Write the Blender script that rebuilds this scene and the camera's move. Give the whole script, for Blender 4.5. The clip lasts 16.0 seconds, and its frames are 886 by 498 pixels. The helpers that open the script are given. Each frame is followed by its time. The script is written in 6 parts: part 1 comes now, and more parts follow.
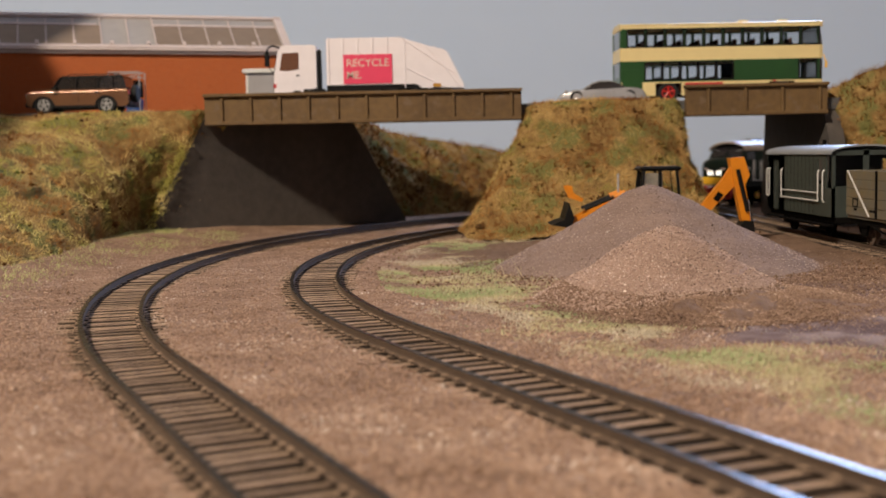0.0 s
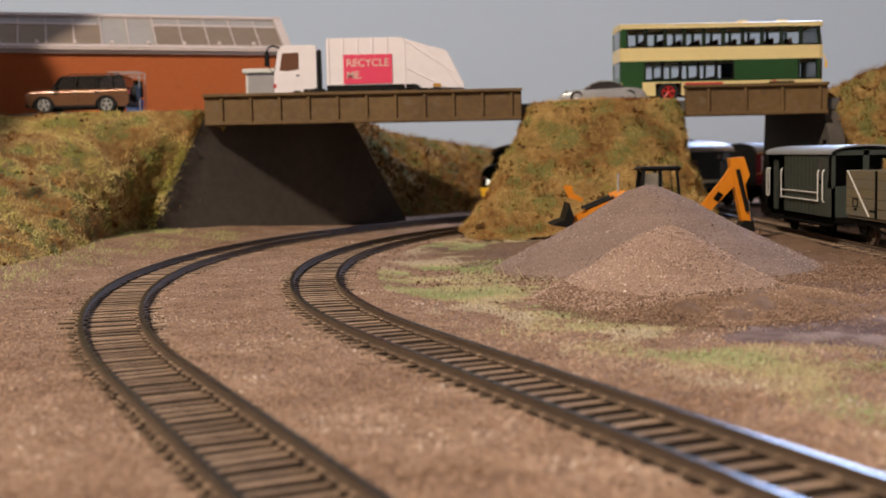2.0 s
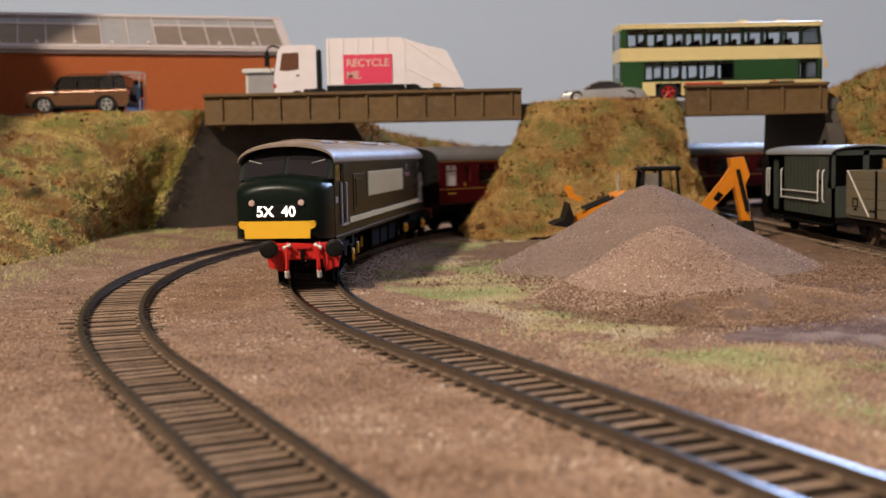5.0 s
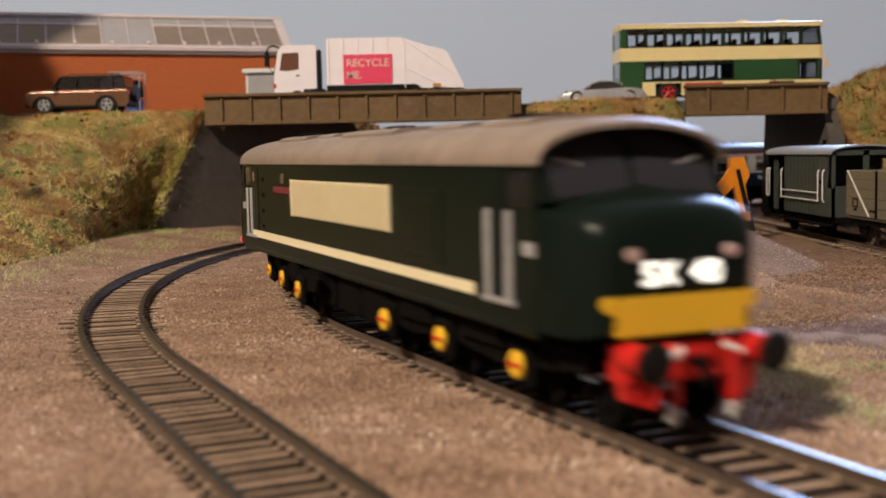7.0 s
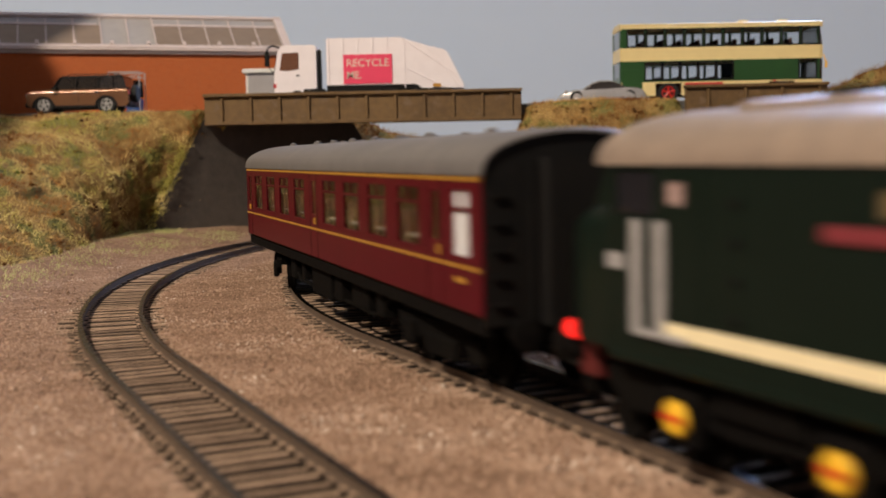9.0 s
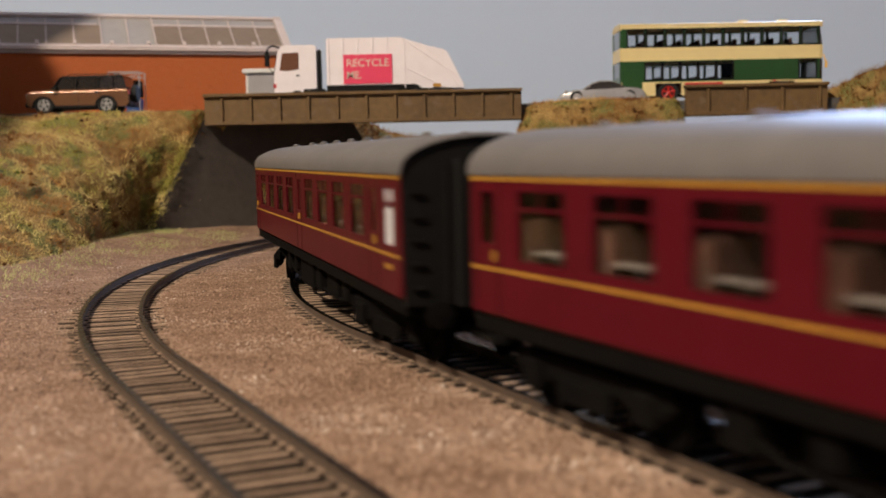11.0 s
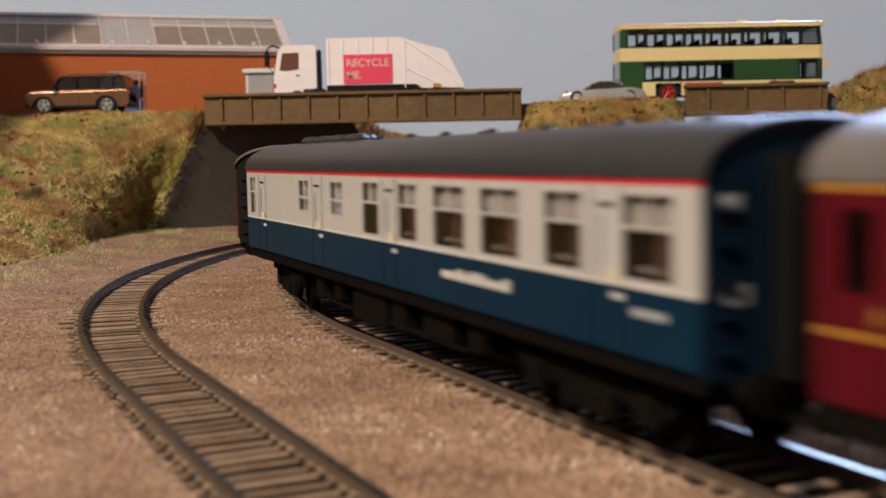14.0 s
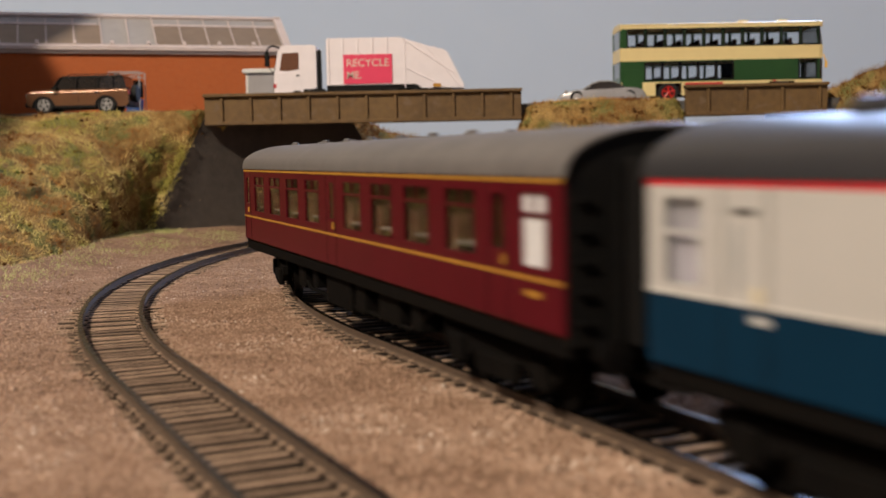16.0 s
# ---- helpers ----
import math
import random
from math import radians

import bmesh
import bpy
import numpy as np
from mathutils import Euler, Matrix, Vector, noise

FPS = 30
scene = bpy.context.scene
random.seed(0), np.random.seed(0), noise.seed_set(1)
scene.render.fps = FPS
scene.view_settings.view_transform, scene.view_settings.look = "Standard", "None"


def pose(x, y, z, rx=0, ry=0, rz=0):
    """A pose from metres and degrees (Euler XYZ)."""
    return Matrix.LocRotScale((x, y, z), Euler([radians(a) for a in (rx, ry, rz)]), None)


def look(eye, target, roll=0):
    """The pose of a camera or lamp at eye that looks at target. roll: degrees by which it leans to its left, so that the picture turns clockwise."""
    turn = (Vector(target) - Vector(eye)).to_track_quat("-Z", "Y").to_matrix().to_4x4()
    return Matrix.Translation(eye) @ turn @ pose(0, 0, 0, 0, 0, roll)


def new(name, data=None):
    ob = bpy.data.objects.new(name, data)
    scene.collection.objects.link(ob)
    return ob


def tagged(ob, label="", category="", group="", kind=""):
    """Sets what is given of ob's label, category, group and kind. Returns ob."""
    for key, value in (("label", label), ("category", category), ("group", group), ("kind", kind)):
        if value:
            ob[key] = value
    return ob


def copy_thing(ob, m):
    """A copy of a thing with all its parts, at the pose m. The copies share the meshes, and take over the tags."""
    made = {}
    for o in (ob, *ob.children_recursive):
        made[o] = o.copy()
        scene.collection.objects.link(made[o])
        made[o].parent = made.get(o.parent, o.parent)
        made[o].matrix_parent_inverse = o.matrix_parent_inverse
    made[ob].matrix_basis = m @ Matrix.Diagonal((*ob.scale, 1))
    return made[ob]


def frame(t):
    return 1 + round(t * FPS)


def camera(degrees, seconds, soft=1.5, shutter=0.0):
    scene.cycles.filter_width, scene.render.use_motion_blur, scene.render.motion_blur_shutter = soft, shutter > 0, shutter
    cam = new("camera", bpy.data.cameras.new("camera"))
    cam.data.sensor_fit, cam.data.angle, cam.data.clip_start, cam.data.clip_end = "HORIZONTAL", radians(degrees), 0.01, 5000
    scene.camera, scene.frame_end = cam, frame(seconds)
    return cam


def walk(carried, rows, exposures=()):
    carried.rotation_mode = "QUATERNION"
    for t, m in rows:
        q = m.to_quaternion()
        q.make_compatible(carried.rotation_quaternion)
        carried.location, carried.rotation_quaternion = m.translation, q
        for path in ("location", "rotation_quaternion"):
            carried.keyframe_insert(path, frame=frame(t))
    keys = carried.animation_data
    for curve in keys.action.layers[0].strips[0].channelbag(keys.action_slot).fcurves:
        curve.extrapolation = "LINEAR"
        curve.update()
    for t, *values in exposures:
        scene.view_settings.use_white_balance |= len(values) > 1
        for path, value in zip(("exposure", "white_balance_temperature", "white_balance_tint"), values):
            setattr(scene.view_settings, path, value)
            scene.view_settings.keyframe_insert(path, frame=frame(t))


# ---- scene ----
# A 1:76 model railway. Meshes are written in millimetres and stored in metres.
cam = camera(42.81, 16.0, soft=1.5, shutter=0.9)
PITCH, ROLL, EYE = radians(-4.800), -1.146, (0.0, 0.0, 0.0495)
SHOT = look(EYE, (0.0, math.cos(PITCH), 0.0495 + math.sin(PITCH)), ROLL)
walk(cam, [(0.0, SHOT), (16.0, SHOT)])
cam.data.dof.use_dof = True
cam.data.dof.focus_distance = 0.42
cam.data.dof.aperture_fstop = 23.0
scene.view_settings.exposure = 0.0

# ---- light ----
world = bpy.data.worlds.new("room_air")
scene.world = world
world.use_nodes = True
world.node_tree.nodes["Background"].inputs[0].default_value = (0.62, 0.77, 1.0, 1)
world.node_tree.nodes["Background"].inputs[1].default_value = 0.12


def area_lamp(name, eye, target, sx, sy, watts, colour):
    data = bpy.data.lights.new(name, "AREA")
    data.shape, data.size, data.size_y, data.energy, data.color = "RECTANGLE", sx, sy, watts, colour
    ob = new(name, data)
    ob.matrix_world = look(eye, target)
    return ob


area_lamp("ceiling_lamp_light", (-1.00, -0.90, 1.52), (0.0, 0.62, 0.02), 0.15, 0.15, 73, (1.0, 0.85, 0.69))
area_lamp("window_light", (0.94, 2.14, 0.98), (0.94, 0.35, 0.98), 0.66, 1.14, 50, (0.46, 0.62, 1.0))


# ---- mesh tools ----
class Mesh:
    """Vertices and faces in millimetres, gathered piece by piece."""

    def __init__(self):
        self.v, self.f, self.m, self.smooth = [], [], [], False

    def add(self, verts, faces, slot=0):
        n = len(self.v)
        self.v += [tuple(p) for p in verts]
        self.f += [tuple(i + n for i in f) for f in faces]
        self.m += [slot] * len(faces)
        return self

    def box(self, x0, x1, y0, y1, z0, z1, slot=0, bevel=0.0):
        if bevel > 0:
            b = bevel
            lo, hi = (x0, y0, z0), (x1, y1, z1)
            v = []
            for sx in (0, 1):
                for sy in (0, 1):
                    for sz in (0, 1):
                        c = [(lo, hi)[s][k] for k, s in enumerate((sx, sy, sz))]
                        d = [b if s == 0 else -b for s in (sx, sy, sz)]
                        v += [(c[0], c[1] + d[1], c[2] + d[2]), (c[0] + d[0], c[1], c[2] + d[2]), (c[0] + d[0], c[1] + d[1], c[2])]
            i = lambda sx, sy, sz, k: ((sx * 2 + sy) * 2 + sz) * 3 + k
            f = []
            for s in (0, 1):
                o = 1 if s else -1
                q = [i(s, 0, 0, 0), i(s, 1, 0, 0), i(s, 1, 1, 0), i(s, 0, 1, 0)]
                f.append(q[::o])
                q = [i(0, s, 0, 1), i(0, s, 1, 1), i(1, s, 1, 1), i(1, s, 0, 1)]
                f.append(q[::o])
                q = [i(0, 0, s, 2), i(1, 0, s, 2), i(1, 1, s, 2), i(0, 1, s, 2)]
                f.append(q[::o])
            for a in (0, 1):
                for c in (0, 1):
                    f.append([i(0, a, c, 1), i(1, a, c, 1), i(1, a, c, 2), i(0, a, c, 2)])
                    f.append([i(a, 0, c, 0), i(a, 1, c, 0), i(a, 1, c, 2), i(a, 0, c, 2)])
                    f.append([i(a, c, 0, 0), i(a, c, 1, 0), i(a, c, 1, 1), i(a, c, 0, 1)])
                    for e in (0, 1):
                        f.append([i(a, c, e, 0), i(a, c, e, 1), i(a, c, e, 2)])
            return self.add(v, f, slot)
        v = [(x, y, z) for x in (x0, x1) for y in (y0, y1) for z in (z0, z1)]
        return self.add(v, [(0, 1, 3, 2), (4, 6, 7, 5), (0, 4, 5, 1), (2, 3, 7, 6), (0, 2, 6, 4), (1, 5, 7, 3)], slot)

    def loft(self, rings, slot=0, cap=True, close=True):
        n, v, f = len(rings[0]), [p for r in rings for p in r], []
        for k in range(len(rings) - 1):
            for i in range(n if close else n - 1):
                j = (i + 1) % n
                f.append((k * n + i, k * n + j, (k + 1) * n + j, (k + 1) * n + i))
        if cap:
            f += [tuple(range(n))[::-1], tuple((len(rings) - 1) * n + i for i in range(n))]
        return self.add(v, f, slot)

    def along_x(self, profile, x0, x1, slot=0):
        return self.loft([[(x, y, z) for y, z in profile] for x in (x0, x1)], slot)

    def along_y(self, profile, y0, y1, slot=0):
        return self.loft([[(x, y, z) for x, z in profile] for y in (y0, y1)], slot)

    def along_z(self, profile, z0, z1, slot=0):
        return self.loft([[(x, y, z) for x, y in profile] for z in (z0, z1)], slot)

    def rod(self, a, b, r, n=8, r2=None, slot=0):
        a, b = Vector(a), Vector(b)
        q = (b - a).to_track_quat("Z", "Y")
        rings = []
        for p, rr in ((a, r), (b, r if r2 is None else r2)):
            rings.append([tuple(p + q @ Vector((rr * math.cos(2 * math.pi * k / n), rr * math.sin(2 * math.pi * k / n), 0))) for k in range(n)])
        return self.loft(rings, slot)

    def tube(self, pts, r, n=6, slot=0):
        for a, b in zip(pts, pts[1:]):
            self.rod(a, b, r, n, slot=slot)
        return self

    def lathe(self, centre, axis, rows, n=20, slot=0):
        c, q = Vector(centre), Vector(axis).to_track_quat("Z", "Y")
        rings = [[tuple(c + q @ Vector((r * math.cos(2 * math.pi * k / n), r * math.sin(2 * math.pi * k / n), h))) for k in range(n)] for r, h in rows]
        return self.loft(rings, slot)

    def data(self, name, materials):
        me = bpy.data.meshes.new(name)
        me.from_pydata([(x * 0.001, y * 0.001, z * 0.001) for x, y, z in self.v], [], self.f)
        for mat in materials:
            me.materials.append(mat)
        if len(materials) > 1:
            me.polygons.foreach_set("material_index", self.m)
        me.validate()
        bm = bmesh.new()
        bm.from_mesh(me)
        bmesh.ops.recalc_face_normals(bm, faces=bm.faces)
        bm.to_mesh(me)
        bm.free()
        if self.smooth:
            me.shade_smooth()
            me.set_sharp_from_angle(angle=radians(35))
        return me


def part(name, mesh, material, parent=None, label="", smooth=False):
    mesh.smooth = mesh.smooth or smooth
    mats = list(material) if isinstance(material, (list, tuple)) else [material]
    ob = new(name, mesh.data(name, mats))
    ob.parent = parent
    return tagged(ob, label)


def thing(name, label, category, m=None, group="", kind=""):
    ob = new(name)
    ob.empty_display_size = 0.01
    if m is not None:
        ob.matrix_world = m
    return tagged(ob, label, category, group, kind)


def mm(x, y, z, rz=0.0):
    return pose(x * 0.001, y * 0.001, z * 0.001, 0, 0, rz)


# ---- materials ----
def material(name, colour, rough=0.6, metal=0.0, other=None, scale=300.0, mix=0.5, bump=0.0, bump_scale=1500.0, spots=None, emit=0.0, coat=0.0, by_island=0.0, by_object=0.0, space="Object", gloss=None):
    """A principled surface whose colour wanders to `other` at two scales, with fine relief. Scales are per metre."""
    mat = bpy.data.materials.new(name)
    mat.use_nodes = True
    nt = mat.node_tree
    n, li = nt.nodes, nt.links
    bsdf = n["Principled BSDF"]
    bsdf.inputs["Roughness"].default_value = rough
    bsdf.inputs["Metallic"].default_value = metal
    bsdf.inputs["Coat Weight"].default_value = coat
    if rough > 0.93:
        bsdf.inputs["Specular IOR Level"].default_value = 0.08
    if gloss is not None:
        bsdf.inputs["Specular IOR Level"].default_value = gloss
    co = n.new("ShaderNodeTexCoord")
    other = other or tuple(c * 0.75 for c in colour)
    big, fine = n.new("ShaderNodeTexNoise"), n.new("ShaderNodeTexNoise")
    big.inputs["Scale"].default_value, fine.inputs["Scale"].default_value = scale * 0.22, scale * 1.9
    big.inputs["Detail"].default_value, fine.inputs["Detail"].default_value = 4, 3
    for t in (big, fine):
        li.new(co.outputs[space], t.inputs["Vector"])
    add = n.new("ShaderNodeMath")
    add.operation = "ADD"
    li.new(big.outputs["Fac"], add.inputs[0])
    li.new(fine.outputs["Fac"], add.inputs[1])
    ramp = n.new("ShaderNodeMapRange")
    ramp.inputs["From Min"].default_value, ramp.inputs["From Max"].default_value = 0.70, 1.30
    ramp.inputs["To Max"].default_value = mix * 2
    li.new(add.outputs[0], ramp.inputs["Value"])
    blend = n.new("ShaderNodeMix")
    blend.data_type = "RGBA"
    blend.inputs["A"].default_value, blend.inputs["B"].default_value = (*colour, 1), (*other, 1)
    li.new(ramp.outputs["Result"], blend.inputs["Factor"])
    out = blend.outputs["Result"]
    if spots:
        sc, (lo, hi), col = spots
        t = n.new("ShaderNodeTexNoise")
        t.inputs["Scale"].default_value, t.inputs["Detail"].default_value = sc, 2
        li.new(co.outputs[space], t.inputs["Vector"])
        r = n.new("ShaderNodeMapRange")
        r.inputs["From Min"].default_value, r.inputs["From Max"].default_value = lo, hi
        li.new(t.outputs["Fac"], r.inputs["Value"])
        b2 = n.new("ShaderNodeMix")
        b2.data_type = "RGBA"
        b2.inputs["B"].default_value = (*col, 1)
        li.new(out, b2.inputs["A"])
        li.new(r.outputs["Result"], b2.inputs["Factor"])
        out = b2.outputs["Result"]
    for amount, node, socket in ((by_island, "ShaderNodeNewGeometry", "Random Per Island"), (by_object, "ShaderNodeObjectInfo", "Random")):
        if amount:
            g, r, h = n.new(node), n.new("ShaderNodeMapRange"), n.new("ShaderNodeHueSaturation")
            r.inputs["To Min"].default_value, r.inputs["To Max"].default_value = 1 - amount, 1 + amount
            li.new(g.outputs[socket], r.inputs["Value"])
            li.new(r.outputs["Result"], h.inputs["Value"])
            li.new(out, h.inputs["Color"])
            out = h.outputs["Color"]
    li.new(out, bsdf.inputs["Base Color"])
    if bump:
        t, b = n.new("ShaderNodeTexNoise"), n.new("ShaderNodeBump")
        t.inputs["Scale"].default_value, t.inputs["Detail"].default_value = bump_scale, 4
        b.inputs["Strength"].default_value, b.inputs["Distance"].default_value = bump, 0.001
        li.new(co.outputs[space], t.inputs["Vector"])
        li.new(t.outputs["Fac"], b.inputs["Height"])
        li.new(b.outputs["Normal"], bsdf.inputs["Normal"])
    if emit:
        bsdf.inputs["Emission Color"].default_value = (*colour, 1)
        bsdf.inputs["Emission Strength"].default_value = emit
    return mat


def clear_glass(name, tint=(0.9, 0.93, 0.92), rough=0.05):
    mat = bpy.data.materials.new(name)
    mat.use_nodes = True
    b = mat.node_tree.nodes["Principled BSDF"]
    b.inputs["Base Color"].default_value = (*tint, 1)
    b.inputs["Roughness"].default_value, b.inputs["Transmission Weight"].default_value, b.inputs["IOR"].default_value = rough, 1.0, 1.15
    return mat


BALLAST = material("ballast", (0.39, 0.255, 0.172), 0.95, other=(0.212, 0.127, 0.081), scale=260, bump=1.0, bump_scale=1400, spots=(230, (0.60, 0.72), (0.20, 0.122, 0.078)))
SPOIL = material("spoil", (0.45, 0.313, 0.245), 0.95, other=(0.32, 0.21, 0.16), scale=300, bump=1.0, bump_scale=1500, spots=(1100, (0.66, 0.72), (0.55, 0.42, 0.33)))
SOIL = material("soil", (0.36, 0.24, 0.09), 0.95, other=(0.16, 0.085, 0.03), scale=120, bump=1.0, bump_scale=700, spots=(60, (0.50, 0.62), (0.16, 0.15, 0.05)))
RUST = material("rusty_rail_side", (0.085, 0.057, 0.04), 0.75, metal=0.1, other=(0.13, 0.085, 0.055), scale=500, bump=0.3)
RAILTOP = material("worn_rail_head", (0.021, 0.021, 0.022), 0.27, metal=0.95, other=(0.016, 0.016, 0.017), scale=500)
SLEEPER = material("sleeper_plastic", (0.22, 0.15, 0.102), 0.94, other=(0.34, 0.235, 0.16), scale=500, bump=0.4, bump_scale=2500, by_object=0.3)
# Sleeper sides take a darker copy: shade in the gaps, put into the colour.
SLEEPER_SHADE = material("sleeper_side_shade", (0.03, 0.02, 0.014), 0.85, other=(0.055, 0.037, 0.025), scale=500, bump=0.4, bump_scale=2500)
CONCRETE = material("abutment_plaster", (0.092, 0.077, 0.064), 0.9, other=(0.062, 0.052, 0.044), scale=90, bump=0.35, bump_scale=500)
DARKSPOIL = material("dark_spoil", (0.33, 0.238, 0.198), 0.95, other=(0.24, 0.168, 0.137), scale=300, bump=1.0, bump_scale=1500)
GIRDER = material("girder_brown", (0.16, 0.092, 0.03), 0.65, other=(0.10, 0.056, 0.019), scale=140, bump=0.25, bump_scale=900, spots=(170, (0.58, 0.72), (0.15, 0.095, 0.05)))
ROAD = material("road_grey", (0.10, 0.095, 0.09), 0.9, other=(0.07, 0.065, 0.06), scale=200, bump=0.4)
SKY = material("sky_paint", (0.53, 0.645, 0.82), 0.9, other=(0.555, 0.665, 0.83), scale=8, mix=0.3)
# Dark colour for the added light blockers, so glossy paint mirrors little.
BLOCKERDARK = material("light_blocker_dark", (0.035, 0.033, 0.032), 0.9, other=(0.028, 0.026, 0.025), scale=20, gloss=0.1)
PLYWOOD = material("plain_board", (0.30, 0.22, 0.14), 0.8, other=(0.24, 0.17, 0.10), scale=20)
WALLPAINT = material("room_wall_paint", (0.62, 0.58, 0.52), 0.9, other=(0.58, 0.54, 0.48), scale=10)
ROOM_TRIM = material("white_trim", (0.75, 0.74, 0.72), 0.5, other=(0.70, 0.69, 0.66), scale=12)
# Dark brown that stands for the shade between sleepers.
GAPSHADE = material("gap_shade", (0.07, 0.045, 0.03), 0.95, other=(0.13, 0.083, 0.055), scale=350, bump=0.8, bump_scale=1800)

# ---- the two tracks: arcs about one centre, then straight towards the viewer ----
CX, CY = 386.5, 472.0
RAIL_TOP = 4.0


class Line:
    """A track's centre line, by its length in mm: a straight from the east, a wide arc, the tight arc, a straight to the south."""

    def __init__(self, radius, end, lead=1700.0, bend=131.0, wide=2000.0):
        self.r, self.lead, self.end, self.bend = radius, lead, end, bend
        self.arc = radius * radians(end - 90)
        self.join = lead + radius * radians(bend - 90)
        self.wide = wide + radius
        b = radians(bend)
        self.wx, self.wy = CX + (radius - self.wide) * math.cos(b), CY + (radius - self.wide) * math.sin(b)

    def at(self, s):
        if s < self.join:
            a = max(radians(self.bend) - (self.join - s) / self.wide, math.pi / 2)
            d = max(0.0, self.join - s - self.wide * radians(self.bend - 90))
            return self.wx + self.wide * math.cos(a) + d, self.wy + self.wide * math.sin(a), a + math.pi / 2
        a = min((s - self.lead) / self.r, radians(self.end - 90)) + math.pi / 2
        d = max(0.0, s - self.lead - self.arc)
        h = a + math.pi / 2
        return CX + self.r * math.cos(a) + d * math.cos(h), CY + self.r * math.sin(a) + d * math.sin(h), h


TRACK_IN, TRACK_OUT = Line(437.6, 204.4), Line(504.9, 205.7)


def rail_mesh(line, side, s0, s1):
    m = Mesh()
    prof = [(-1.0, 1.45), (1.0, 1.45), (1.0, 1.75), (0.35, 2.0), (0.3, 3.1), (0.72, 3.25), (0.72, 3.85), (0.62, 4.0), (-0.62, 4.0), (-0.72, 3.85), (-0.72, 3.25), (-0.3, 3.1), (-0.35, 2.0), (-1.0, 1.75)]
    rings = []
    n = int((s1 - s0) / 7) + 1
    for k in range(n + 1):
        x, y, h = line.at(s0 + (s1 - s0) * k / n)
        nx, ny = -math.sin(h), math.cos(h)
        rings.append([(x + nx * (side * 8.65 + a), y + ny * (side * 8.65 + a), z) for a, z in prof])
    m.loft(rings)
    w = len(prof)
    for i in range(len(m.f) - 2):
        if i % w in (6, 7, 8):
            m.m[i] = 1
    return m


def sleeper_mesh(half):
    m = Mesh()
    m.box(-half, half, -15.5, 15.5, -0.6, 1.5, bevel=0.18)
    for s in (-1, 1):
        for q in (-1, 1):
            y = s * 8.65 + q * 1.25
            m.box(-0.95, 0.95, y - 0.55, y + 0.55, 1.45, 2.15, bevel=0.12)
    me = m.data("sleeper", [SLEEPER, SLEEPER_SHADE])
    # Upward faces stay lighter; the sides carry the painted gap shade.
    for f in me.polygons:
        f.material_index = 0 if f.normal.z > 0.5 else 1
    return me


def gap_strip_mesh(line, s0, s1):
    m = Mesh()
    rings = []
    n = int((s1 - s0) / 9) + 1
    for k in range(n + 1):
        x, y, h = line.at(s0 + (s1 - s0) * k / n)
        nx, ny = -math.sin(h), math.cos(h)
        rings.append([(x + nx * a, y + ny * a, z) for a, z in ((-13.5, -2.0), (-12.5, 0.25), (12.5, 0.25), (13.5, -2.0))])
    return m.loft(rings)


def build_track(line, label, s0, s1, near0, near1, pitch=5.3):
    track = thing("railway_track", label, "railway track", kind="structure")
    for side in (-1, 1):
        part("rail", rail_mesh(line, side, s0, s1), (RUST, RAILTOP), track, "dark rusty rail with worn head")
    # Added dark ribbon: paints the sleeper gaps as if shaded.
    part("underlay", gap_strip_mesh(line, s0, s1), GAPSHADE, track, "dark strip that paints shade between the sleepers")
    shared = sleeper_mesh(0.18 * pitch)
    rest = Mesh()
    k = 0
    while s0 + k * pitch < s1:
        s = s0 + k * pitch
        k += 1
        x, y, h = line.at(s)
        if near0 <= s <= near1:
            ob = new("sleeper", shared)
            ob.parent = track
            ob.matrix_local = pose(x * 0.001, y * 0.001, random.uniform(-0.22, 0.12) * 0.001, random.uniform(-0.5, 0.5), random.uniform(-2, 2), math.degrees(h) + random.uniform(-1.8, 1.8))
        else:
            c, d = math.cos(h), math.sin(h)
            v = [(x + a * c - b * d, y + a * d + b * c, z) for a in (-0.25 * pitch, 0.25 * pitch) for b in (-15.5, 15.5) for z in (-0.5, 1.5)]
            rest.add(v, [(0, 1, 3, 2), (4, 6, 7, 5), (0, 4, 5, 1), (2, 3, 7, 6), (0, 2, 6, 4), (1, 5, 7, 3)])
    if rest.v:
        far = tagged(part("far_sleepers", rest, (SLEEPER, SLEEPER_SHADE), track), kind="stuff")
        # Same split by facing: shade is coloured onto the far sleepers' sides.
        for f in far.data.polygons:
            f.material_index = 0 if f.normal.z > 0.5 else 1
    return track


build_track(TRACK_IN, "curved single track of dark rails on brown sleepers, inner line", 300, 3600, 1700 + 250, 1700 + 1100, 6.1)
build_track(TRACK_OUT, "curved single track of dark rails on brown sleepers, outer line", 300, 3600, 1700 + 300, 1700 + 1250, 4.75)


class Siding:
    def at(self, s):
        return 205.6, 1100 - s, -math.pi / 2


SIDING = Siding()
build_track(SIDING, "straight weathered siding track half buried in brown earth", 100, 900, 330, 640)


# ---- ground ----
def bumps(x, y, scale, amount):
    return amount * noise.noise(Vector((x / scale, y / scale, 3.7)))


def off_line(line, x, y):
    """How far a point lies from a track's centre line."""
    a = math.degrees(math.atan2(y - CY, x - CX)) % 360
    if line.bend <= a <= line.end:
        return abs(math.hypot(x - CX, y - CY) - line.r)
    if a > line.end:
        e = radians(line.end)
        return abs((x - CX) * math.cos(e) + (y - CY) * math.sin(e) - line.r)
    return abs(math.hypot(x - line.wx, y - line.wy) - line.wide)


